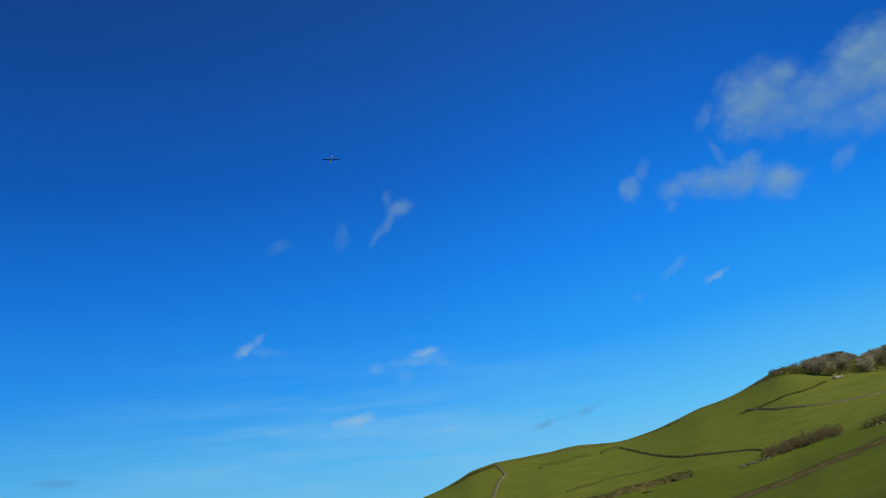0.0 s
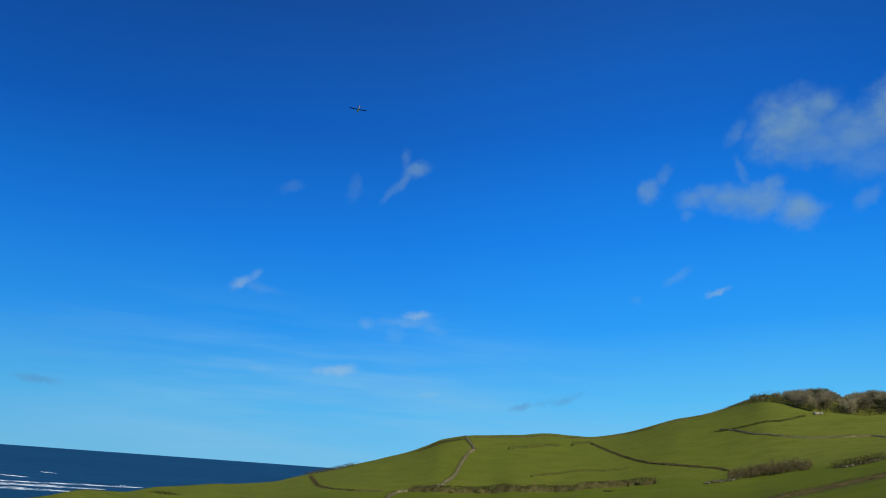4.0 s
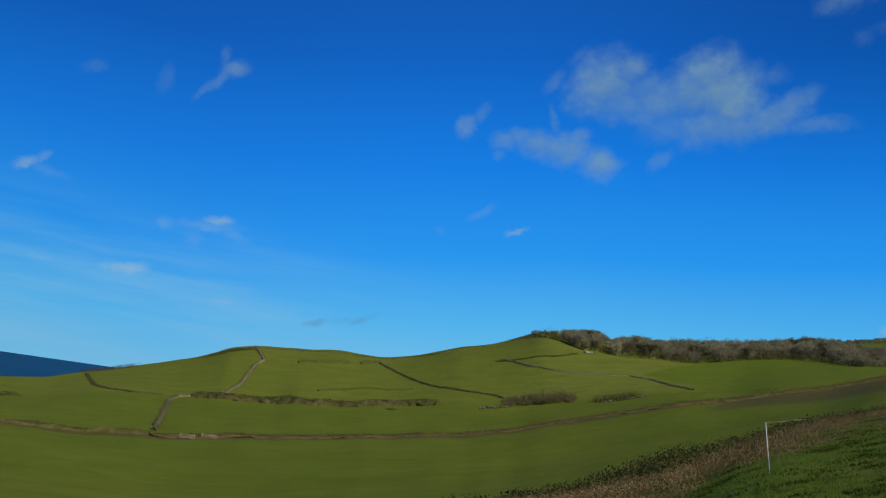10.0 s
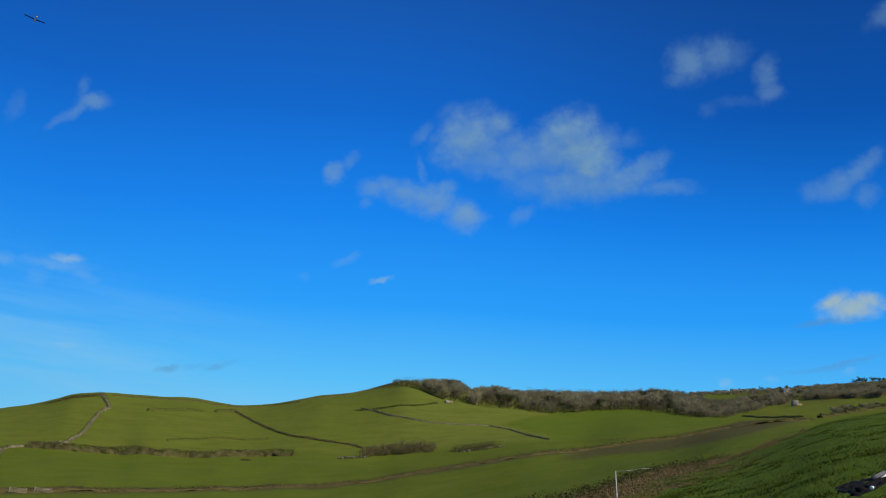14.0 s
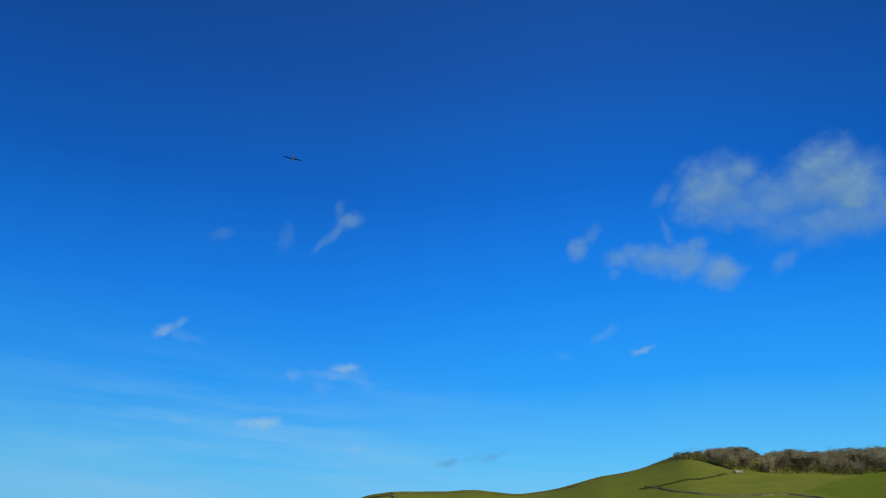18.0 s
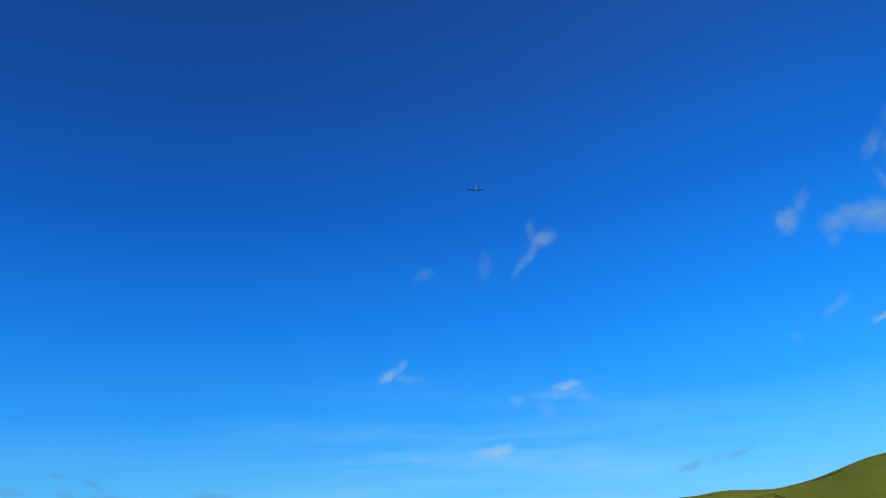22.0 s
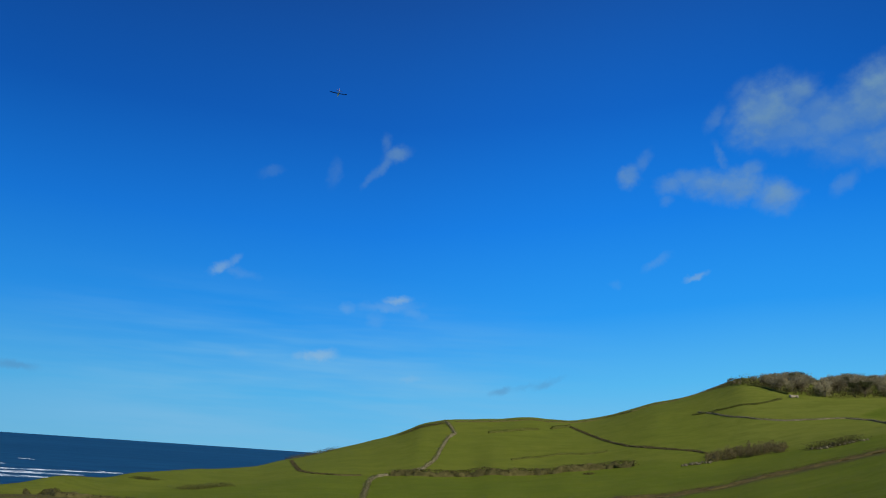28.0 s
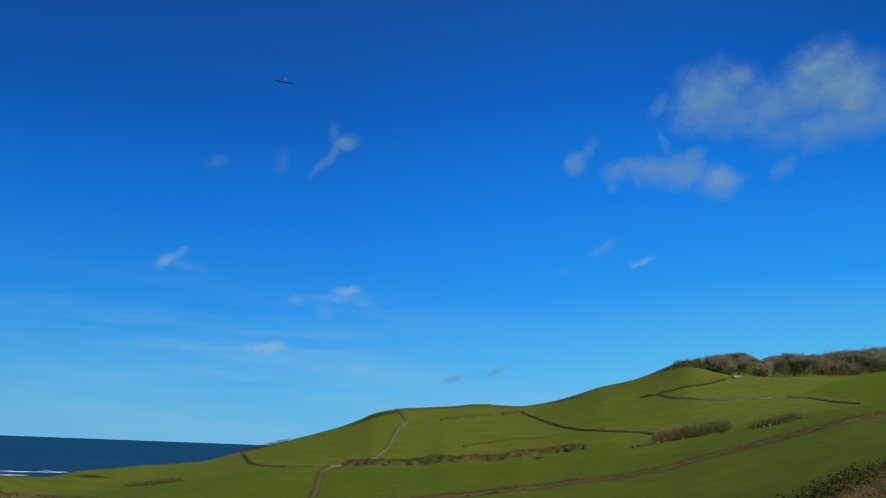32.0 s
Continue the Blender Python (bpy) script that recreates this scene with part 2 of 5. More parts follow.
# ---- materials ----
def material(name, rough=0.9):
    m = bpy.data.materials.new(name)
    m.use_nodes = True
    n = Net(m.node_tree)
    out = n.node("ShaderNodeOutputMaterial")
    sh = n.node("ShaderNodeBsdfPrincipled", {"Roughness": rough})
    n.tree.links.new(sh.outputs[0], out.inputs[0])
    n.shader = sh
    n.place = n.node("ShaderNodeTexCoord").outputs["Object"]
    n.m = m
    return n


def finish(n, colour, bump=None, depth=0.1):
    n.tree.links.new(colour, n.shader.inputs["Base Color"])
    if bump is not None:
        b = n.node("ShaderNodeBump", {"Height": bump, "Distance": depth, "Strength": 0.8})
        n.tree.links.new(b.outputs[0], n.shader.inputs["Normal"])
    return n.m


def speckled(name, dark, light, scale, rough=0.9, depth=0.05, vary=0.25, sprays=False):
    """Two shades mottled at two sizes, a little different on each object."""
    n = material(name, rough)
    n.shader.inputs["Specular IOR Level"].default_value = 0.1 if rough > 0.85 else 0.4
    big = n.noise(n.place, scale, 4.0)[0]
    small = n.noise(n.place, scale * 7, 3.0)[0]
    f = n.math("ADD", n.math("MULTIPLY", big, 0.6), n.math("MULTIPLY", small, 0.4))
    c = n.mix(n.span(f, 0.32, 0.68), (*dark, 1), (*light, 1))
    rnd = n.node("ShaderNodeObjectInfo").outputs["Random"]
    c = n.mix(1.0, c, n.mix(rnd, (1 - vary, 1 - vary, 1 - vary, 1), (1 + vary, 1 + vary * 0.9, 1 + vary * 0.7, 1)), "MULTIPLY")
    if sprays:
        c = n.mix(1.0, c, n.mix(n.node("ShaderNodeNewGeometry").outputs["Random Per Island"], (0.72, 0.72, 0.72, 1), (1.25, 1.22, 1.15, 1)), "MULTIPLY")
    m = finish(n, c, small, depth)
    if sprays:
        out = [q for q in n.tree.nodes if q.type == "OUTPUT_MATERIAL"][0]
        thin = n.node("ShaderNodeBsdfTranslucent", {"Color": c})
        both = n.node("ShaderNodeMixShader", {0: 0.35, 1: n.shader.outputs[0], 2: thin.outputs[0]})
        n.tree.links.new(both.outputs[0], out.inputs[0])
    return m


def turf():
    """Pasture: its cover is drawn from the ground's own attribute (red: bare scrub, green: pale grazed turf, blue: rank green grass)."""
    n = material("turf", 0.95)
    n.shader.inputs["Specular IOR Level"].default_value = 0.02
    cover = n.node("ShaderNodeSeparateColor", {0: n.node("ShaderNodeVertexColor", layer_name="cover").outputs[0]}).outputs
    broad = n.noise(n.place, 0.012, 5.0, 0.6)[0]
    mid = n.noise(n.place, 0.11, 5.0, 0.6)[0]
    fine = n.noise(n.place, 1.6, 4.0, 0.6)[0]
    blade = n.noise(n.place, 14.0, 3.0, 0.6)[0]
    sward = n.mix(n.span(broad, 0.3, 0.7), (0.084, 0.122, 0.007, 1), (0.124, 0.148, 0.012, 1))
    sward = n.mix(n.math("MULTIPLY", n.span(mid, 0.38, 0.66), 0.55), sward, (0.074, 0.104, 0.006, 1))
    drift = n.noise(n.node("ShaderNodeMapping", {"Vector": n.place, "Rotation": (0, 0, radians(25)), "Scale": (0.35, 1.0, 1.0)}).outputs[0], 0.16, 6.0, 0.68)[0]
    sward = n.mix(cover[1], sward, (0.126, 0.152, 0.026, 1))
    sward = n.mix(cover[2], sward, (0.072, 0.122, 0.014, 1))
    sward = n.mix(n.math("MULTIPLY", n.span(fine, 0.42, 0.68), 0.5), sward, (0.118, 0.126, 0.020, 1))
    sward = n.mix(n.math("MULTIPLY", n.span(blade, 0.3, 0.6, 1.0, 0.0), 0.4), sward, (0.025, 0.050, 0.004, 1))
    tussock = n.math("ADD", n.math("MULTIPLY", n.noise(n.place, 0.8, 4.0, 0.6)[0], 0.5), n.math("MULTIPLY", n.noise(n.place, 2.6, 3.0, 0.6)[0], 0.5))
    sward = n.mix(n.math("MULTIPLY", n.math("MULTIPLY", n.span(tussock, 0.52, 0.62), 0.75), n.span(cover[2], 0.6, 0.95)), sward, (0.024, 0.046, 0.006, 1))
    sward = n.mix(n.math("MULTIPLY", n.span(drift, 0.40, 0.66), 0.42), sward, (0.058, 0.082, 0.010, 1))
    sward = n.mix(n.math("MULTIPLY", n.span(n.noise(n.place, 0.35, 5.0, 0.7)[0], 0.52, 0.72), 0.35), sward, (0.150, 0.140, 0.040, 1))
    scrub = n.mix(n.span(fine, 0.3, 0.7), (0.046, 0.046, 0.015, 1), (0.092, 0.082, 0.030, 1))
    rag = n.math("ADD", n.math("MULTIPLY", n.math("SUBTRACT", mid, 0.5), 0.5), n.math("MULTIPLY", n.math("SUBTRACT", n.noise(n.place, 0.6, 4.0, 0.6)[0], 0.5), 0.9))
    edge = n.span(n.math("ADD", cover[0], rag), 0.25, 0.75)
    c = n.mix(edge, sward, scrub)
    h = n.math("ADD", n.math("MULTIPLY", fine, 0.6), n.math("MULTIPLY", blade, 0.25))
    return finish(n, c, h, 0.25)


def sea_water():
    n = material("sea_water", 0.6)
    n.shader.inputs["Specular IOR Level"].default_value = 0.03
    stretch = n.node("ShaderNodeMapping", {"Vector": n.place, "Rotation": (0, 0, radians(12)), "Scale": (0.25, 1.0, 1.0)}).outputs[0]
    swell = n.noise(stretch, 0.03, 5.0, 0.6)[0]
    patch = n.noise(stretch, 0.0022, 4.0, 0.6)[0]
    c = n.mix(n.span(patch, 0.3, 0.7), (0.007, 0.050, 0.120, 1), (0.012, 0.072, 0.160, 1))
    c = n.mix(n.math("MULTIPLY", n.span(swell, 0.38, 0.62), 0.6), c, (0.005, 0.032, 0.090, 1))
    caps = n.noise(stretch, 0.055, 6.0, 0.7)[0]
    c = n.mix(n.math("MULTIPLY", n.span(caps, 0.69, 0.74), 0.7), c, (0.55, 0.65, 0.7, 1))
    return finish(n, c, swell, 1.2)


def foam():
    n = material("surf_foam", 0.8)
    stretch = n.node("ShaderNodeMapping", {"Vector": n.place, "Scale": (0.5, 1.0, 1.0)}).outputs[0]
    f = n.noise(stretch, 0.09, 7.0, 0.7)[0]
    c = n.mix(n.span(f, 0.42, 0.60), (0.03, 0.12, 0.22, 1), (0.75, 0.82, 0.86, 1))
    return finish(n, c, f, 0.3)


TURF, SEA, FOAM = turf(), sea_water(), foam()
HEDGE = speckled("hedge_twigs", (0.056, 0.060, 0.020), (0.118, 0.112, 0.046), 0.5, sprays=True)
HEDGE_GREEN = speckled("hedge_leaf", (0.052, 0.068, 0.014), (0.104, 0.118, 0.032), 0.5, sprays=True)
STONE_BANK = speckled("stone_bank", (0.095, 0.09, 0.053), (0.20, 0.187, 0.122), 0.7)
BARE_TREE = speckled("bare_twigs", (0.135, 0.130, 0.075), (0.40, 0.372, 0.240), 0.10, sprays=True)
EVERGREEN = speckled("evergreen_leaf", (0.040, 0.052, 0.018), (0.090, 0.100, 0.040), 0.35, sprays=True)
BARK = speckled("bark", (0.07, 0.055, 0.04), (0.16, 0.13, 0.10), 2.0)
def dead_fern():
    """Bracken and rank dead grass: each frond rust, straw, dark or still green."""
    n = material("dead_bracken", 0.95)
    n.shader.inputs["Specular IOR Level"].default_value = 0.1
    pick = n.node("ShaderNodeNewGeometry").outputs["Random Per Island"]
    patch = n.noise(n.place, 0.5, 4.0)[0]
    pick = n.math("ADD", n.math("MULTIPLY", pick, 0.6), n.math("MULTIPLY", n.span(patch, 0.3, 0.7), 0.4))
    c = n.ramp(pick, [(0.0, (0.045, 0.034, 0.018)), (0.25, (0.075, 0.085, 0.026)), (0.45, (0.125, 0.090, 0.040)), (0.62, (0.150, 0.098, 0.046)), (0.8, (0.215, 0.165, 0.082)), (1.0, (0.30, 0.245, 0.13))])
    return finish(n, c)


GORSE = speckled("gorse_leaf", (0.056, 0.070, 0.018), (0.13, 0.140, 0.042), 0.9, sprays=True)
BRACKEN = dead_fern()
GRASS = speckled("grass_blade", (0.062, 0.108, 0.012), (0.125, 0.172, 0.025), 0.5, sprays=True)
WHITEWASH = speckled("whitewashed_wall", (0.62, 0.60, 0.55), (0.80, 0.78, 0.74), 0.4, 0.8)
GREY_STONE = speckled("grey_stone", (0.17, 0.155, 0.12), (0.32, 0.295, 0.235), 0.8)
SLATE = speckled("slate_roof", (0.06, 0.06, 0.07), (0.14, 0.14, 0.15), 0.8)
GLASS_DARK = speckled("window_glass", (0.02, 0.025, 0.03), (0.04, 0.045, 0.05), 1.0, 0.15)
WOOD_POST = speckled("weathered_wood", (0.15, 0.135, 0.10), (0.28, 0.255, 0.20), 5.0)
WHITE_FOAM = speckled("white_model_foam", (0.80, 0.80, 0.79), (0.90, 0.90, 0.90), 6.0, 0.45, 0.001, 0.02)
BLACK_CLOTH = speckled("black_nylon", (0.003, 0.003, 0.004), (0.009, 0.009, 0.010), 8.0, 0.97, 0.01)
YELLOW_FILM = speckled("orange_film", (0.62, 0.26, 0.03), (0.75, 0.34, 0.05), 6.0, 0.4, 0.001, 0.02)
POLE_GREY = speckled("pale_painted_pole", (0.42, 0.42, 0.42), (0.60, 0.60, 0.58), 6.0, 0.5, 0.002)
HEDGE_STRAW = speckled("dry_brown_brush", (0.066, 0.060, 0.022), (0.130, 0.110, 0.046), 0.5, sprays=True)
GRASS_DARK = speckled("tussock_blade", (0.020, 0.036, 0.004), (0.048, 0.070, 0.010), 0.8, sprays=True)
NAVY_CLOTH = speckled("navy_nylon", (0.020, 0.024, 0.038), (0.045, 0.052, 0.075), 8.0, 0.6, 0.004)
HEDGE_PALE = speckled("pale_dry_brush", (0.078, 0.074, 0.030), (0.160, 0.142, 0.064), 0.5, sprays=True)

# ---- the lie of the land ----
# distance and height angle along each bearing, fitted to the camera's view: the brow of the near field, the toe below
# it, the valley, the track, the hedge foot, the crest, the back
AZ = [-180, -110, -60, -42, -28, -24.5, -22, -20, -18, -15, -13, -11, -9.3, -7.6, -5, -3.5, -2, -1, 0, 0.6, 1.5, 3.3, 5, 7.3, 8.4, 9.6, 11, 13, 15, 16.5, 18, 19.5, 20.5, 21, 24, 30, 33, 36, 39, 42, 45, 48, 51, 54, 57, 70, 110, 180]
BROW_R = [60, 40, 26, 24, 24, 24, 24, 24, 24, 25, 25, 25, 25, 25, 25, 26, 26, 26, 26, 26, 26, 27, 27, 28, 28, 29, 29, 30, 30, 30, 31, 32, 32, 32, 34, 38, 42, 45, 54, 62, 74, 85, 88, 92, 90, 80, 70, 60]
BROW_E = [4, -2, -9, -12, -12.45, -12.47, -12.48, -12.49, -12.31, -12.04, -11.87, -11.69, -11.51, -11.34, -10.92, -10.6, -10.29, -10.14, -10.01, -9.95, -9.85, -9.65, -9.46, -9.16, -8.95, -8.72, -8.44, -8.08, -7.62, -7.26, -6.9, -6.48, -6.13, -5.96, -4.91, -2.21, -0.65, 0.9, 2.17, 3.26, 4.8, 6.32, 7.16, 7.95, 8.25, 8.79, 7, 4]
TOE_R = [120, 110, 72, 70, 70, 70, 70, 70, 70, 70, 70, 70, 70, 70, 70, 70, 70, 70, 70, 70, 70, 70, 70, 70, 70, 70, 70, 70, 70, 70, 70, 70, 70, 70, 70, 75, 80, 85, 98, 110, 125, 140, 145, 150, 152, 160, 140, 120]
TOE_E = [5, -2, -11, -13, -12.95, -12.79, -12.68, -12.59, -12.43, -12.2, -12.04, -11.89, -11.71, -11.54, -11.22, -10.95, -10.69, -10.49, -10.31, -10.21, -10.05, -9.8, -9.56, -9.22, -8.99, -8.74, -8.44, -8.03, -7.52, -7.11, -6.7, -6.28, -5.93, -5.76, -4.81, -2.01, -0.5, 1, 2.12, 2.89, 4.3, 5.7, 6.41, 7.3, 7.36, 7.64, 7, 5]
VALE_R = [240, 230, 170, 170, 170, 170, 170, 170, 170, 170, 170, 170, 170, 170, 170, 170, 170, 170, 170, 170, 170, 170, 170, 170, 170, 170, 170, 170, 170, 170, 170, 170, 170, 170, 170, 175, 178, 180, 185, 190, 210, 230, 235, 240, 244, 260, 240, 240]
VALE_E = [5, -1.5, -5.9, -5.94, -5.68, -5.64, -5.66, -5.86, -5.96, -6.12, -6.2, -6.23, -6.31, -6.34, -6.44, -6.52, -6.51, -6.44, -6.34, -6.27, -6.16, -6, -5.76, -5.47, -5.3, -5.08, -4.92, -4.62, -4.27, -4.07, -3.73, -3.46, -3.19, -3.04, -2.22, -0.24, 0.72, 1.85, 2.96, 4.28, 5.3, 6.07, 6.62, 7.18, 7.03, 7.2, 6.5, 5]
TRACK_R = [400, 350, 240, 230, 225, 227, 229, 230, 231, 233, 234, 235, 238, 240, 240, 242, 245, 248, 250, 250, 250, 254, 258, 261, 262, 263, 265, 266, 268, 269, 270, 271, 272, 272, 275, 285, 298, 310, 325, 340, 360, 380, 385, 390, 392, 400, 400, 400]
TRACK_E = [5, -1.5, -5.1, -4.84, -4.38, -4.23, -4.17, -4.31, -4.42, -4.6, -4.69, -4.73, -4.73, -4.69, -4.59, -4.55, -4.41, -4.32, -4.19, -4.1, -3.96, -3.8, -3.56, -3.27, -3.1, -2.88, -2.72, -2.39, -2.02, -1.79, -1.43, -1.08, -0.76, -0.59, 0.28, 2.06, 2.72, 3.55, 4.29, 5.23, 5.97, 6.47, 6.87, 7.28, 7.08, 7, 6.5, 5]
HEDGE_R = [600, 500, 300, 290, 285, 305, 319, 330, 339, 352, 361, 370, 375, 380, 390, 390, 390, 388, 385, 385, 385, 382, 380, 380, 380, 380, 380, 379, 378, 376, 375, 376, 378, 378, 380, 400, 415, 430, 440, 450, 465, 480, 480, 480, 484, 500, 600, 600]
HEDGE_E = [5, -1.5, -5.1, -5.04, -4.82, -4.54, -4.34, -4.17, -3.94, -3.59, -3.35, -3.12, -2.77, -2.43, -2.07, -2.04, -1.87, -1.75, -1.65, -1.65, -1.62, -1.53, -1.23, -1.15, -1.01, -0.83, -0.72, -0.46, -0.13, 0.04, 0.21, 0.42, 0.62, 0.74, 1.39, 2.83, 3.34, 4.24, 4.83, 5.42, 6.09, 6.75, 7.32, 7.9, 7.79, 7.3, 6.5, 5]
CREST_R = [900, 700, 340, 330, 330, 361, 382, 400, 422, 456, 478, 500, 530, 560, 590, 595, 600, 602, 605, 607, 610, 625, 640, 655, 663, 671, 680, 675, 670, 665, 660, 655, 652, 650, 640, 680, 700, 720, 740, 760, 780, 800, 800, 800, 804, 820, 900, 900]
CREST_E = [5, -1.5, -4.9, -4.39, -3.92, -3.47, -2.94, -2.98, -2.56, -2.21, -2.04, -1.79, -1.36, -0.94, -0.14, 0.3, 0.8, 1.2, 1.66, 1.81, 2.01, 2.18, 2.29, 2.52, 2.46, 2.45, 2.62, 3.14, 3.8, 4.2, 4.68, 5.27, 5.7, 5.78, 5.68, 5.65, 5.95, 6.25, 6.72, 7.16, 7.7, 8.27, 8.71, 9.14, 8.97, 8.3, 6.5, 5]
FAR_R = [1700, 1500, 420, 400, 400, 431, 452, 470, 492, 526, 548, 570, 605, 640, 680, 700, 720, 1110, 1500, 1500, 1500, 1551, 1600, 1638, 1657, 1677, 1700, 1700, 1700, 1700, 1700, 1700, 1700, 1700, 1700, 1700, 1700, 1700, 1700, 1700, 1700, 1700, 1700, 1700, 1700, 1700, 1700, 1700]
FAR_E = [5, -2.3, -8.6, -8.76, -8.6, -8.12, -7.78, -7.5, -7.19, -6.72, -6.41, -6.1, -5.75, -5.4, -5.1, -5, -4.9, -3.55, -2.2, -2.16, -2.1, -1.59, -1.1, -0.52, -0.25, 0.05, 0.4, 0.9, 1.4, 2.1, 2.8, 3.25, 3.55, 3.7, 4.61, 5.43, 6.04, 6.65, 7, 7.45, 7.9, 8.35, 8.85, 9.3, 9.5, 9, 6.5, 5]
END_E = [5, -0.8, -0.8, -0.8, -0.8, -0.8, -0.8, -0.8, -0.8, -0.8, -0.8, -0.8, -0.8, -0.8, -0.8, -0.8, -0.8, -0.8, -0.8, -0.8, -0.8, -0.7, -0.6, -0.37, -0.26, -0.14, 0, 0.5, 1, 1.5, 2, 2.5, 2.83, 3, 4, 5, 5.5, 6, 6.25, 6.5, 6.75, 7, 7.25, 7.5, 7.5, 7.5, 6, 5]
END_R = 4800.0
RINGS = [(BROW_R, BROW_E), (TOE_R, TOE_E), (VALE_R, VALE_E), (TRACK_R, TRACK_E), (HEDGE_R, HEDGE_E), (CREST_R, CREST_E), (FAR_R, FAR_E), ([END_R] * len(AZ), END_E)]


def pchip(xs, ys, x):
    """Smooth curve without overshoot through (xs, ys), along the last axis; xs, ys: (n, k), x: (m,) or (n, m)."""
    h = np.diff(xs, axis=-1)
    d = np.diff(ys, axis=-1) / h
    m = np.zeros_like(ys)
    a, b = d[..., :-1], d[..., 1:]
    w1, w2 = 2 * h[..., 1:] + h[..., :-1], h[..., 1:] + 2 * h[..., :-1]
    same = a * b > 0
    m[..., 1:-1] = np.where(same, (w1 + w2) / np.where(same, w1 / np.where(a == 0, 1, a) + w2 / np.where(b == 0, 1, b), 1), 0)
    m[..., 0], m[..., -1] = d[..., 0], d[..., -1]
    x = np.broadcast_to(x, xs.shape[:-1] + np.shape(x)[-1:])
    i = np.clip((x[..., :, None] >= xs[..., None, 1:-1]).sum(-1), 0, xs.shape[-1] - 2)
    take = lambda q, j: np.take_along_axis(np.broadcast_to(q, xs.shape[:-1] + q.shape[-1:]), j, -1)
    x0, hh = take(xs, i), take(h, i)
    s = np.clip((x - x0) / hh, 0, 1)
    return ((1 + 2 * s) * (1 - s) ** 2 * take(ys, i) + s * (1 - s) ** 2 * hh * take(m, i)
            + s * s * (3 - 2 * s) * take(ys, i + 1) + s * s * (s - 1) * hh * take(m, i + 1))


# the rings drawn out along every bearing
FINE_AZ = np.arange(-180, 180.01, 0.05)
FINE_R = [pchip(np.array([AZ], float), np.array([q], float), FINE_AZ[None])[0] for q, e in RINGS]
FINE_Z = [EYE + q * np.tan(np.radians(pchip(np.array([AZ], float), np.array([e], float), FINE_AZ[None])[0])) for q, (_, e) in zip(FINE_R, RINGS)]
# gentle unevenness of the pasture: wave number, heading, phase
SWELLS = [tuple(q) for q in np.random.RandomState(3).uniform((0.02, 0, 0), (0.5, 6.28, 6.28), (8, 3))]


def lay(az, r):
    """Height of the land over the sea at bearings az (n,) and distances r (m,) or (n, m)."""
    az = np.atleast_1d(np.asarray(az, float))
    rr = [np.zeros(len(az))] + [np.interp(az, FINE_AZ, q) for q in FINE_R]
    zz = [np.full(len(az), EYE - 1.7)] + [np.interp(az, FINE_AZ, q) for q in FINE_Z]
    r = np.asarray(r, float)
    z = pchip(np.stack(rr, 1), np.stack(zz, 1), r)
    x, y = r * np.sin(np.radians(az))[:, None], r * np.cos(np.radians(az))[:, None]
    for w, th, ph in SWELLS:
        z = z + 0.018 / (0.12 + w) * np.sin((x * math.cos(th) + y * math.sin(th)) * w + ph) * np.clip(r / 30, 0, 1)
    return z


def ground(az, r):
    return float(lay([az], np.array([r]))[0, 0])


def spot(az, r, up=0.0):
    """The place on the land at that bearing and distance."""
    return bearing(az, r, ground(az, r) + up)


def ring(name_r, az):
    return float(np.interp(az, AZ, name_r))


def seen_at(az, e, r0=20.0, r1=1600.0):
    """Where a sight line from the camera at bearing az and height e (degrees) first meets the land beyond r0: its
    distance.
    """
    r = np.geomspace(r0, r1, 900)
    over = lay([az], r)[0] - (EYE + r * math.tan(radians(e)))
    hit = np.nonzero(over >= 0)[0]
    if len(hit):
        return float(r[hit[0]])
    brow = r[(r > r0) & (r < 900)]
    return float(brow[np.argmax((lay([az], brow)[0] - EYE) / brow)])


def make_mesh(name, verts, faces, mat, smooth=False):
    me = bpy.data.meshes.new(name)
    if isinstance(faces, np.ndarray):
        v, f = np.asarray(verts, np.float32), faces.astype(np.int32)
        me.vertices.add(len(v))
        me.vertices.foreach_set("co", v.ravel())
        me.loops.add(f.size)
        me.loops.foreach_set("vertex_index", f.ravel())
        me.polygons.add(len(f))
        me.polygons.foreach_set("loop_start", np.arange(len(f), dtype=np.int32) * f.shape[1])
        me.update(calc_edges=True)
    else:
        me.from_pydata(verts, [], faces)
    if smooth:
        me.polygons.foreach_set("use_smooth", [True] * len(me.polygons))
    me.materials.append(mat)
    return me


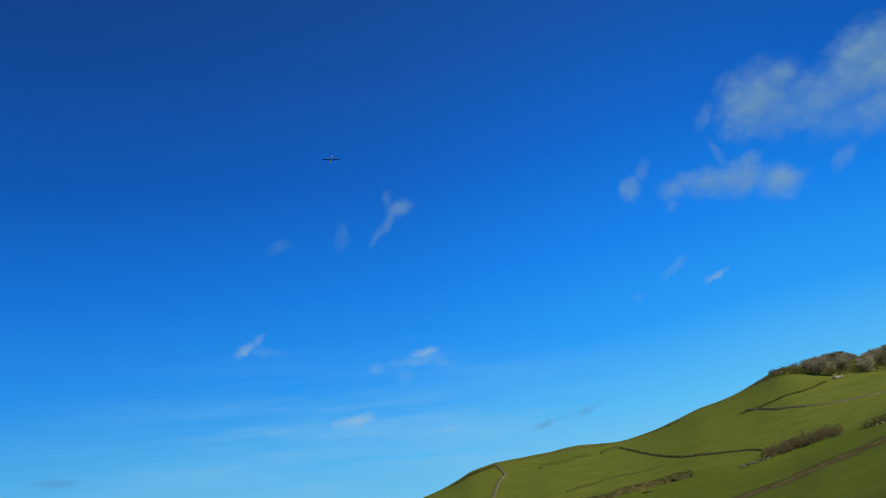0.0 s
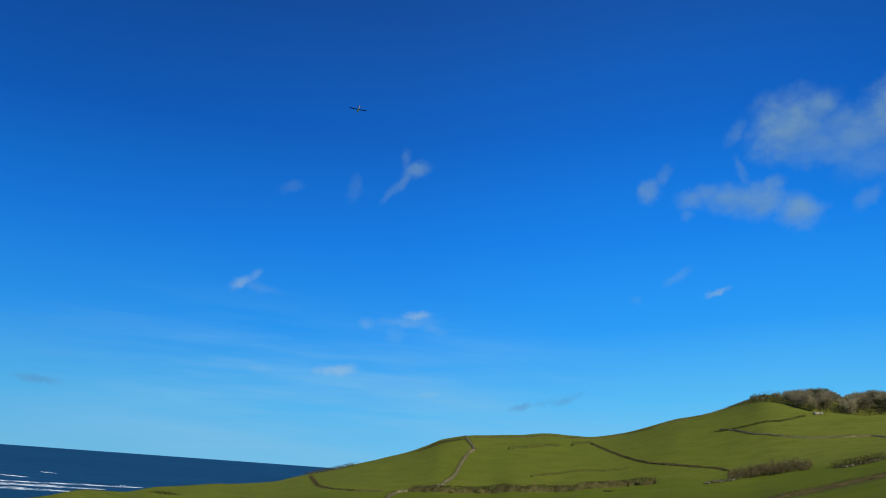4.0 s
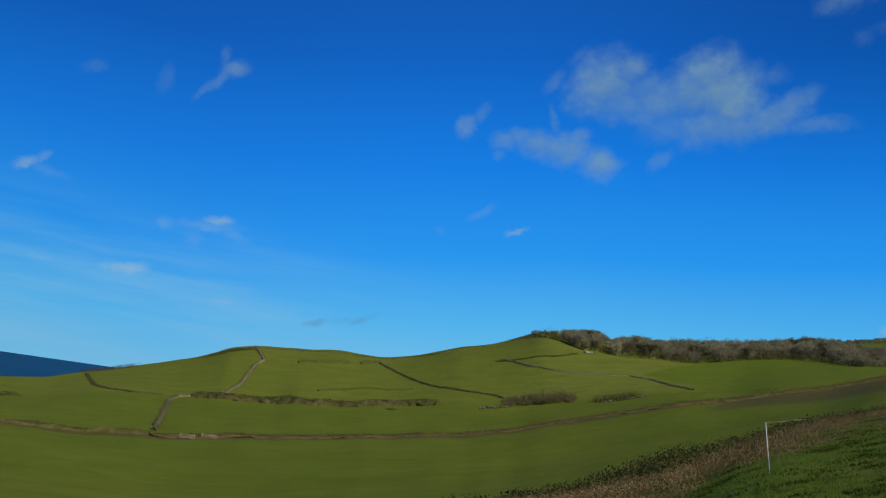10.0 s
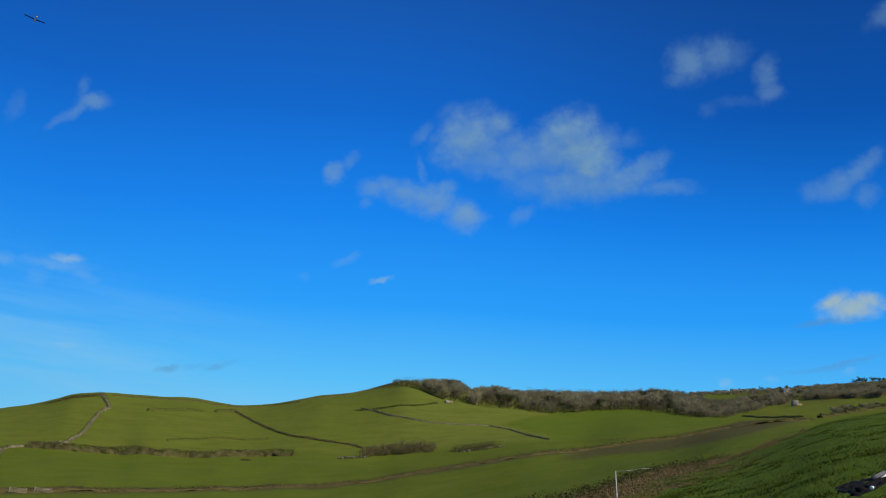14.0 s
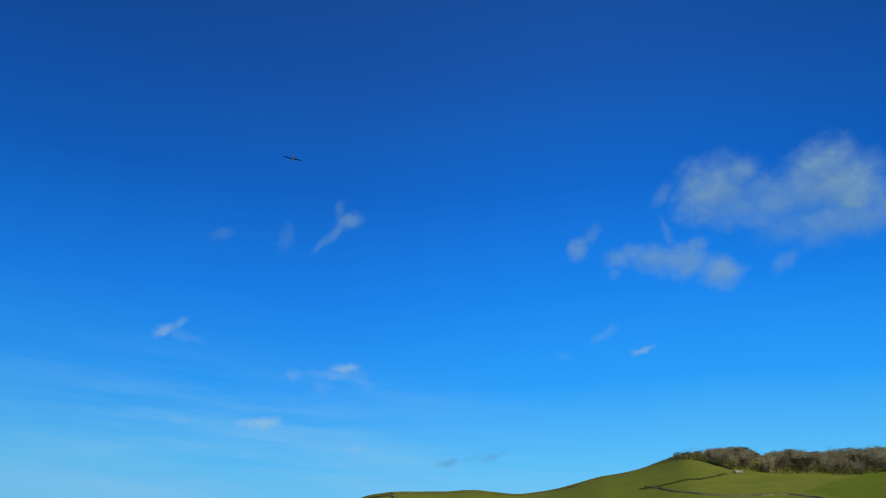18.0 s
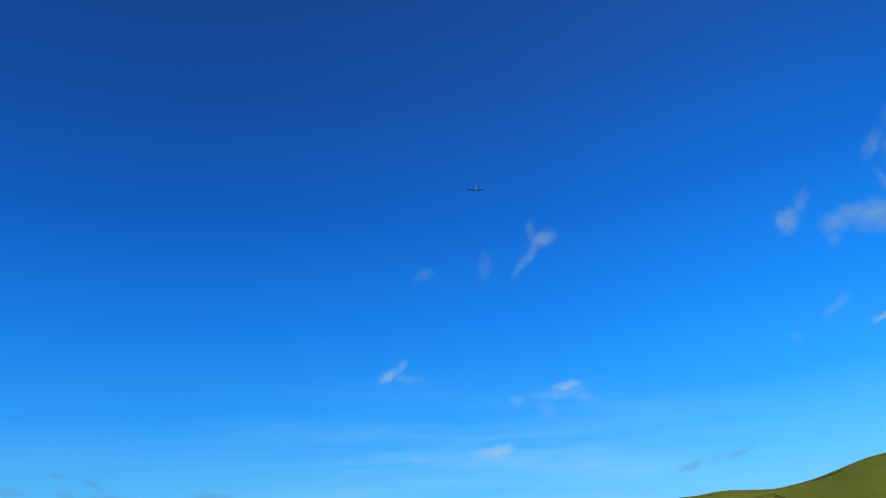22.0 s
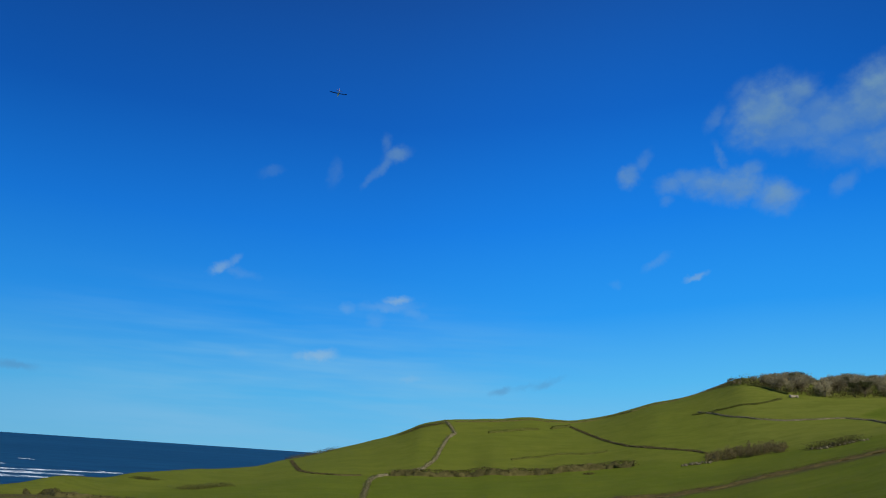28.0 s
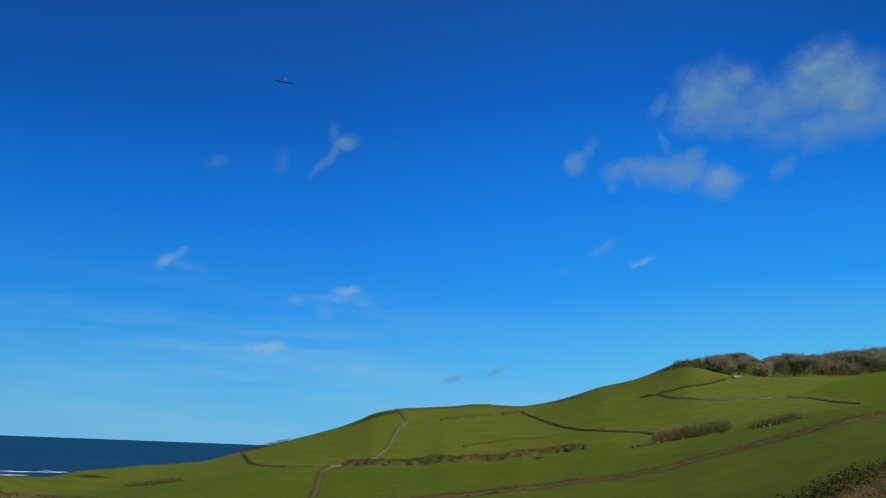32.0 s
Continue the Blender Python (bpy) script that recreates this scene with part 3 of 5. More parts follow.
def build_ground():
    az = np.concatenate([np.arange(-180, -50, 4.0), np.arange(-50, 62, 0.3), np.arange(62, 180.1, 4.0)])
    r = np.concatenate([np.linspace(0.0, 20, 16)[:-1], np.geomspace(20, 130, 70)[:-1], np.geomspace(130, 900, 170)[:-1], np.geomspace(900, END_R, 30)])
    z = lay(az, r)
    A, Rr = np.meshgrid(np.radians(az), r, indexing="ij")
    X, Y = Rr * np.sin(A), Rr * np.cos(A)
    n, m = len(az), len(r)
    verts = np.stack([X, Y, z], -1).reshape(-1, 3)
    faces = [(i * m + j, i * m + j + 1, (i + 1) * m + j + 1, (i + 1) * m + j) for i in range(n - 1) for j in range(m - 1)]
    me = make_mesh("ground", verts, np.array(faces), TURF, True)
    azd = np.degrees(A)
    E = np.degrees(np.arctan2(z - EYE, Rr))
    col = np.zeros((n, m, 4))
    col[..., 3] = 1
    soft = lambda v, lo, hi: np.clip((v - lo) / (hi - lo), 0, 1)
    brow = np.interp(azd, AZ, BROW_R)
    track = np.interp(azd, AZ, TRACK_R)
    hedge = np.interp(azd, AZ, HEDGE_R)
    crest = np.interp(azd, AZ, CREST_R)
    near = 1 - soft(Rr, brow * 0.95, brow * 1.05)
    band = soft(Rr, brow * (0.60 + 0.1 * np.sin(azd * 1.7)), brow * 0.9) * (1 - soft(Rr, brow * 1.1, brow * 1.25)) * (1 - soft(azd, 40, 45))
    path = np.exp(-((Rr - track) / (12 + 8 * soft(azd, 15, 35))) ** 2) * (1 - soft(azd, 40, 46)) * 0.8
    mow = np.sin(Rr * 0.115 + 0.3 * np.sin(azd * 0.2)) * soft(Rr, 90, 120) * (1 - soft(Rr, track * 0.94, track * 0.98))
    upper = np.interp(azd, [29, 31, 34, 38.3, 42.6, 45, 47.3], [1.3, 1.95, 2.9, 3.95, 5.7, 6.1, 6.42])
    lower = np.interp(azd, [29, 31, 34, 38.4, 42.75, 45, 47.3], [1.25, 1.5, 2.4, 3.3, 4.7, 5.6, 6.36])
    brown = soft(E, lower - 0.2, lower + 0.25) * (1 - soft(E, upper, upper + 0.1)) * soft(azd, 30, 33) * (1 - soft(azd, 47, 47.6)) * soft(Rr, brow * 1.9, brow * 2.0)
    cliff = soft(Rr, crest * 0.985, crest * 1.01) * (1 - soft(azd, -4, 0))
    knoll = np.exp(-((azd - 0.2) / 1.4) ** 2) * soft(Rr, crest * 0.94, crest * 0.97) * 0.45
    heath = soft(azd, 40, 43) * soft(Rr, 560, 640) * 0.5
    col[..., 0] = np.clip(np.maximum.reduce([band * 0.7, path, brown * 0.72, cliff, knoll, heath]), 0, 1)
    hill = soft(Rr, hedge, hedge * 1.06)
    pale = 0.16 + 0.12 * mow + hill * 0.42 + hill * soft(azd, 18, 21) * (1 - soft(azd, 31, 33)) * 0.4
    edge_e = np.interp(azd, [27.43, 28.22, 29.15, 30.42, 31.5], [3.66, 4.04, 4.38, 4.72, 9.0])
    edge_a = np.interp(E, [3.32, 3.49, 3.58, 3.66], [31.01, 29.72, 28.45, 27.43])
    dark_field = (1 - soft(E, edge_e - 0.04, edge_e + 0.04)) * soft(azd, edge_a - 0.15, edge_a + 0.15) * (1 - soft(azd, 41, 44)) * hill
    col[..., 1] = np.clip(pale * (1 - dark_field), 0, 1)
    col[..., 2] = np.clip(np.maximum(near, dark_field * 0.6) + 0.25 * (1 - hill) * (1 - near), 0, 1)
    at = me.color_attributes.new("cover", "FLOAT_COLOR", "POINT")
    at.data.foreach_set("color", col.reshape(-1))
    return tagged(new("ground", me), "rolling green sheep pasture with brown scrub along its edges", "ground", kind="structure")


GROUND = build_ground()


def build_sea():
    v, f = [], []
    rs = np.geomspace(60, 40000, 26)
    th = np.radians(np.arange(-110, 41, 3.0))
    for a in th:
        for r in rs:
            v.append((r * math.sin(a), r * math.cos(a), 0.0))
    m = len(rs)
    f = [(i * m + j, i * m + j + 1, (i + 1) * m + j + 1, (i + 1) * m + j) for i in range(len(th) - 1) for j in range(m - 1)]
    tagged(new("water", make_mesh("water", v, f, SEA, True)), "deep blue open sea with small whitecaps", "sea", kind="structure")


build_sea()


# ---- building tools ----
RNG = np.random.RandomState(11)


def part(name, me, parent, label=""):
    ob = new(name, me)
    ob.parent = parent
    return tagged(ob, label)


def thing(name, label, category, at=(0, 0, 0), group="", kind=""):
    ob = new(name)
    ob.empty_display_size = 0.3
    ob.location = at
    return tagged(ob, label, category, group, kind)


def join(chunks):
    """One (verts, faces) out of several."""
    vs, fs, o = [], [], 0
    for v, f in chunks:
        vs.append(np.asarray(v, float))
        fs.append(np.asarray(f) + o)
        o += len(v)
    return np.concatenate(vs), np.concatenate(fs)


def mesh_of(name, vf, mat, smooth=False):
    v, f = vf
    return make_mesh(name, np.asarray(v), np.asarray(f), mat, smooth)


def leaves(centres, size, long=1.0, flat=0.0, rng=RNG, out=None):
    """A loose leaf or twig spray (a bent diamond of two triangles) at each centre, turned at random; out: the ways they point."""
    c = np.asarray(centres, float)
    n = len(c)
    d = rng.normal(size=(n, 3)) if out is None else np.asarray(out) + rng.normal(size=(n, 3)) * 0.45
    d[:, 2] += flat
    d /= np.linalg.norm(d, axis=1)[:, None] + 1e-9
    s = np.cross(d, rng.normal(size=(n, 3)))
    s /= np.linalg.norm(s, axis=1)[:, None] + 1e-9
    u = np.cross(d, s)
    k = (np.ones(n) * size * rng.uniform(0.6, 1.35, n))[:, None]
    v = np.stack([c - d * k * long * 0.5, c + s * k * 0.5 + u * k * 0.15, c + d * k * long * 0.5, c - s * k * 0.5 + u * k * 0.15], 1).reshape(-1, 3)
    i = np.arange(n)[:, None] * 4
    f = np.concatenate([i + [0, 1, 2], i + [0, 2, 3]], 1).reshape(-1, 3)
    return v, f


def blades(feet, height, width, lean=0.4, rng=RNG):
    """Bent grass or fern blades (three triangles) that rise from their feet."""
    p = np.asarray(feet, float)
    n = len(p)
    h = (height * rng.uniform(0.55, 1.3, n))[:, None]
    a = rng.uniform(0, 6.283, n)
    w = np.stack([np.cos(a), np.sin(a), np.zeros(n)], 1) * width * rng.uniform(0.6, 1.4, n)[:, None]
    b = rng.uniform(0, 6.283, n)
    l = np.stack([np.cos(b), np.sin(b), np.zeros(n)], 1) * lean * h * rng.uniform(0.2, 1.2, n)[:, None]
    up = np.array([0, 0, 1.0])
    v = np.stack([p - w, p + w, p + l * 0.4 + up * h * 0.6 + w * 0.8, p + l * 0.4 + up * h * 0.6 - w * 0.8, p + l * 1.1 + up * h], 1).reshape(-1, 3)
    i = np.arange(n)[:, None] * 5
    f = np.concatenate([i + [0, 1, 2], i + [0, 2, 3], i + [3, 2, 4]], 1).reshape(-1, 3)
    return v, f


def stick(a, b, ra, rb, sides=6):
    """A tapered round bar from a to b."""
    a, b = np.asarray(a, float), np.asarray(b, float)
    d = (b - a) / np.linalg.norm(b - a)
    x = np.cross(d, (0.3, 0.9, 0.2))
    x /= np.linalg.norm(x)
    y = np.cross(d, x)
    t = np.arange(sides) * 2 * np.pi / sides
    o = np.outer(np.cos(t), x) + np.outer(np.sin(t), y)
    v = np.concatenate([a + o * ra, b + o * rb, [a], [b]])
    f = []
    for i in range(sides):
        j = (i + 1) % sides
        f += [(i, j, sides + j), (i, sides + j, sides + i), (j, i, 2 * sides), (sides + i, sides + j, 2 * sides + 1)]
    return v, np.array(f)


def slab(sx, sy, sz, at=(0, 0, 0), bevel=0.02):
    """A box with chamfered upright and top edges, its foot at at."""
    bm = bmesh.new()
    bmesh.ops.create_cube(bm, size=1.0)
    bmesh.ops.scale(bm, vec=(sx, sy, sz), verts=bm.verts)
    bmesh.ops.bevel(bm, geom=bm.edges[:], offset=bevel, segments=1, affect="EDGES")
    bmesh.ops.triangulate(bm, faces=bm.faces)
    v = np.array([q.co[:] for q in bm.verts]) + np.array(at) + (0, 0, sz / 2)
    f = np.array([[q.index for q in p.verts] for p in bm.faces])
    bm.free()
    return v, f


def lumps(centres, radii, rng=RNG, squash=0.8):
    """Rough boulders: jittered twenty-sided solids."""
    bm = bmesh.new()
    bmesh.ops.create_icosphere(bm, subdivisions=1, radius=1.0)
    bv = np.array([q.co[:] for q in bm.verts])
    bf = np.array([[q.index for q in p.verts] for p in bm.faces])
    bm.free()
    out = []
    for c, r in zip(centres, radii):
        out.append((bv * (1 + rng.uniform(-0.3, 0.3, (len(bv), 1))) * r * np.array([1, 1, squash]) + np.asarray(c), bf))
    return join(out)


def trace(points, step, past=75.0):
    """Places every so many metres along a line of sight points (bearing, height in degrees), laid on the land."""
    place = []
    for (a0, e0), (a1, e1) in zip(points, points[1:]):
        p0, p1 = (np.array(bearing(a, seen_at(a, e, past))) for a, e in ((a0, e0), (a1, e1)))
        n = max(2, int(np.linalg.norm(p1 - p0) / step))
        place += [p0 + (p1 - p0) * i / n for i in range(n)]
    p = np.array(place)
    az, r = np.degrees(np.arctan2(p[:, 0], p[:, 1])), np.hypot(p[:, 0], p[:, 1])
    p[:, 2] = lay(az, r[:, None])[:, 0]
    return p


def on_land(az, r):
    az, r = np.asarray(az, float), np.asarray(r, float)
    z = lay(az, r[:, None])[:, 0]
    return np.stack([r * np.sin(np.radians(az)), r * np.cos(np.radians(az)), z], 1)


def core(p, width, height):
    """A rounded bank along the places p, uneven in height and width."""
    d = np.gradient(p, axis=0)
    d[:, 2] = 0
    d /= np.linalg.norm(d, axis=1)[:, None] + 1e-9
    s = np.stack([d[:, 1], -d[:, 0], np.zeros(len(d))], 1)
    wob = lambda: np.convolve(RNG.uniform(0.2, 1.75, len(p) + 2), np.ones(3) / 3, "valid")[:, None]
    cols = []
    for side, up in ((-0.55, -0.3), (-0.42, 0.5), (-0.18, 0.92), (0.18, 0.95), (0.42, 0.5), (0.55, -0.3)):
        cols.append(p + s * side * width * wob() + np.array([0, 0, 1.0]) * up * height * wob())
    v = np.stack(cols, 1).reshape(-1, 3)
    f = []
    for i in range(len(p) - 1):
        for j in range(5):
            a = i * 6 + j
            f += [(a, a + 1, a + 7), (a, a + 7, a + 6)]
    return v, np.array(f)


def hedge(points, width, height, mat, label, category="hedge", name="hedge", leaf=0.45, per=9, step=0.9, past=75.0):
    """A hedge or overgrown bank: an uneven core with sprays of twigs all over it."""
    p = trace(points, step, past)
    body = core(p, width * 0.8, height * 0.72)
    n = len(p) * per * 4
    i = RNG.randint(0, len(p), n)
    wave = np.convolve(RNG.uniform(0.3, 1.5, len(p) + 8), np.ones(9) / 9, "valid")
    u = RNG.uniform(0, 1, n)
    up = (u ** 0.7) * height * wave[i] * 1.1
    off = RNG.normal(size=(n, 2)) * width * 0.3 * np.sqrt(np.clip(1.15 - u, 0.1, 1))[:, None]
    c = p[i] + np.stack([off[:, 0], off[:, 1], up], 1)
    sprays = leaves(c, leaf * 0.5, 1.4, 0.6)
    vf = join([body, sprays]) if per > 4 else sprays
    return tagged(new(name, mesh_of(name, vf, mat)), label, category)


def stone_bank(points, width, height, label, mat):
    """An old stone-faced bank: piled stones with turf and twigs on top."""
    p = trace(points, 0.8)
    body = core(p, width * 0.75, height * 0.85)
    k = RNG.randint(0, len(p), len(p) * 4)
    c = p[k] + np.stack([RNG.normal(size=len(k)) * width * 0.33, RNG.normal(size=len(k)) * width * 0.33, RNG.uniform(0.1, 1.0, len(k)) * height], 1)
    stones = lumps(c, RNG.uniform(0.10, 0.24, len(k)))
    ob = thing("stone_wall", label, "wall")
    part("stones", mesh_of("stones", join([body, stones]), mat), ob)
    k = RNG.randint(0, len(p), len(p) * 17)
    c = p[k] + np.stack([RNG.normal(size=len(k)) * width * 0.4, RNG.normal(size=len(k)) * width * 0.4, RNG.uniform(0.0, 1.25, len(k)) * height], 1)
    part("overgrowth", mesh_of("overgrowth", leaves(c, 0.24, 1.3, 0.5), GORSE), ob, "dark green twiggy growth")
    return ob


# ---- trees ----
def tree_form(seed, height, spread, kind):
    """Trunk with limbs, and a crown: bare twig sprays ('bare'), leafy clumps ('leafy') or level tiers ('pine')."""
    rng = np.random.RandomState(seed)
    fork = height * rng.uniform(0.25, 0.4)
    wood = [stick((0, 0, -0.4), (0.1, 0.05, fork), 0.028 * height, 0.02 * height, 7)]
    tips = []
    for i in range(9):
        a = i * 2.4 + rng.uniform(-0.4, 0.4)
        top = np.array([math.cos(a) * spread * rng.uniform(0.35, 0.8), math.sin(a) * spread * rng.uniform(0.35, 0.8), height * rng.uniform(0.55, 0.95)])
        knee = top * 0.5 + np.array([0, 0, fork * 0.55])
        wood.append(stick((0.1, 0.05, fork * rng.uniform(0.75, 1.0)), knee, 0.012 * height, 0.007 * height, 5))
        wood.append(stick(knee, top, 0.007 * height, 0.002 * height, 4))
        tips.append(top)
    tips = np.array(tips)
    if kind == "bare":
        n = 850
        t = tips[rng.randint(0, len(tips), n)]
        c = t * rng.uniform(0.72, 1.06, (n, 1)) + rng.normal(size=(n, 3)) * np.array([spread, spread, height * 0.5]) * 0.2
        c[:, 2] = np.where(rng.rand(n) < 0.25, rng.uniform(0.06, 0.45, n) * height, np.clip(c[:, 2], height * 0.2, height * 1.03))
        way = c - np.array([0, 0, fork])
        way /= np.linalg.norm(way, axis=1)[:, None]
        crown = leaves(c, 0.033 * height, 2.2, 0.2, rng, way)
    elif kind == "leafy":
        cl = np.concatenate([tips, tips * 0.7 + (0, 0, height * 0.2), rng.normal(size=(8, 3)) * np.array([spread * 0.4, spread * 0.4, height * 0.12]) + (0, 0, height * 0.65)])
        n = 620
        c = cl[rng.randint(0, len(cl), n)] + rng.normal(size=(n, 3)) * np.array([1, 1, 0.8]) * spread * 0.17
        crown = leaves(c, 0.05 * height, 1.2, 0.0, rng)
    else:
        n = 560
        tier = rng.randint(0, 5, n)
        zz = height * (0.5 + 0.115 * tier) + rng.normal(size=n) * height * 0.022
        rad = spread * (1.0 - 0.12 * np.abs(tier - 2)) * np.sqrt(rng.uniform(0, 1, n))
        a = rng.uniform(0, 6.283, n)
        a = a - 0.35 * np.sin(a * 3 + tier * 1.3)
        crown = leaves(np.stack([rad * np.cos(a), rad * np.sin(a), zz], 1), 0.075 * height, 1.6, 0.0, rng)
    return join(wood), crown


FORMS = {k: [tree_form(s + 10 * i, 10.0, 4.2 if k != "pine" else 4.8, k) for s in range(3)] for i, k in enumerate(("bare", "leafy", "pine"))}
CROWN = {"bare": BARE_TREE, "leafy": EVERGREEN, "pine": EVERGREEN}
TREE_LABEL = {"bare": "leafless grey-brown broadleaf tree in winter", "leafy": "dark evergreen broadleaf tree at the wood", "pine": "dark spreading pine with level tiers"}
MASTERS = {}


def plant(kind, az, r, height, group, sway=0.0, sink=0.0):
    """One tree as a thing of its own: trunk and crown."""
    i = RNG.randint(3)
    key = (kind, i)
    p = spot(az, r, -sink)
    m = Matrix.LocRotScale(p, Euler((RNG.uniform(-0.05, 0.05), RNG.uniform(-0.05, 0.05) + sway, RNG.uniform(0, 6.28))), None)
    s = height / 10.0
    if key not in MASTERS:
        ob = thing("tree", TREE_LABEL[kind], "tree", group=group)
        part("trunk", mesh_of("trunk", FORMS[kind][i][0], BARK), ob)
        part("crown", mesh_of("crown", FORMS[kind][i][1], CROWN[kind]), ob)
        MASTERS[key] = ob
    else:
        ob = copy_thing(MASTERS[key], m)
    ob.matrix_basis = m @ Matrix.Diagonal((s * RNG.uniform(0.9, 1.25), s * RNG.uniform(0.9, 1.25), s, 1))
    tagged(ob, group=group)
    return ob


def wood_mass(name, label, places, mix):
    """Many trees that nobody would count, as one wood: all trunks and, by kind, all crowns."""
    ob = thing(name, label, "woodland", kind="stuff")
    trunks, crowns = [], {}
    for (x, y, z), h in places:
        kind = mix[RNG.randint(len(mix))]
        (tv, tf), (cv, cf) = FORMS[kind][RNG.randint(3)]
        if y * y + x * x > 560000:
            cv = cv.reshape(-1, 4, 3)
            cv = (cv.mean(1, keepdims=True) + (cv - cv.mean(1, keepdims=True)) * 1.8)[::4].reshape(-1, 3)
            cf = cf[:len(cv) // 2]
        a, s = RNG.uniform(0, 6.283), h / 10.0
        rot = np.array([[math.cos(a), -math.sin(a), 0], [math.sin(a), math.cos(a), 0], [0, 0, 1]]) * s * np.array([1.35, 1.35, 1.0])[:, None]
        trunks.append((tv @ rot.T + (x, y, z), tf))
        crowns.setdefault(kind, []).append((cv @ rot.T + (x, y, z), cf))
    tagged(part("trunks", mesh_of("trunks", join(trunks), BARK), ob), kind="stuff")
    for kind, c in crowns.items():
        tagged(part("crowns", mesh_of("crowns", join(c), CROWN[kind]), ob), kind="stuff")
    return ob


WOOD_AZ = [20.6, 21.1, 21.8, 22.9, 24.2, 24.75, 25.1, 26, 27, 27.9, 28.9, 30.2, 31.5, 33.4, 35.5, 36.6, 37.6, 38.6, 39.5, 41, 43.2]
WOOD_FOOT = [5.31, 5.31, 5.22, 4.92, 4.82, 4.78, 4.75, 4.68, 4.73, 4.77, 4.78, 4.77, 4.96, 5.32, 5.66, 5.73, 5.75, 5.75, 5.67, 5.77, 5.94]
WOOD_TOP = [5.72, 5.86, 6, 6.18, 6.33, 6.05, 5.81, 6.12, 6.25, 6.11, 6.22, 6.49, 6.6, 6.71, 6.96, 7.21, 7.4, 7.36, 7.23, 7.23, 7.23]


def main_wood():
    front, mass = [], []
    for k in range(470):
        az = RNG.uniform(19.8, 40.2)
        if 24.5 < az < 24.8 and RNG.rand() < 0.4:
            continue
        foot = seen_at(az, float(np.interp(az, WOOD_AZ, WOOD_FOOT)), 400.0)
        crest = ring(CREST_R, az) + 15
        depth = RNG.rand() ** 0.8
        r = foot + depth * max(18.0, crest - foot)
        room = EYE + r * math.tan(radians(float(np.interp(az, WOOD_AZ, WOOD_TOP)))) - ground(az, r)
        h = min(RNG.uniform(6.5, 11.5), room * RNG.uniform(0.72, 1.05))
        if h < 3.0:
            continue
        if depth < 0.10 and len(front) < 60:
            front.append((az, r, h))
        else:
            mass.append((tuple(spot(az, r)), h))
    wood_mass("woodland", "leafless brown winter wood along the hill", mass, ["bare"] * 8 + ["leafy"])
    for az, r, h in front:
        plant("leafy" if 25.5 < az < 35 and RNG.rand() < 0.25 else "bare", az, r, h * RNG.uniform(0.75, 1.0), "trees along the wood's edge")
    # thin undergrowth at the wood's foot
    n = 6500
    az = RNG.uniform(19.8, 40.5, n)
    foot = np.array([seen_at(a, e, 400.0) for a, e in zip(np.linspace(19.5, 43.5, 80), np.interp(np.linspace(19.5, 43.5, 80), WOOD_AZ, WOOD_FOOT))])
    r = np.interp(az, np.linspace(19.5, 43.5, 80), foot) + RNG.exponential(14, n) - 1
    p = on_land(az, r) + np.stack([np.zeros(n), np.zeros(n), RNG.uniform(0, 3.2, n)], 1)
    tagged(new("undergrowth", mesh_of("undergrowth", leaves(p, 0.55, 2.0, 0.5), HEDGE)), "tangled brown undergrowth at the foot of the wood", "undergrowth", kind="stuff")


main_wood()


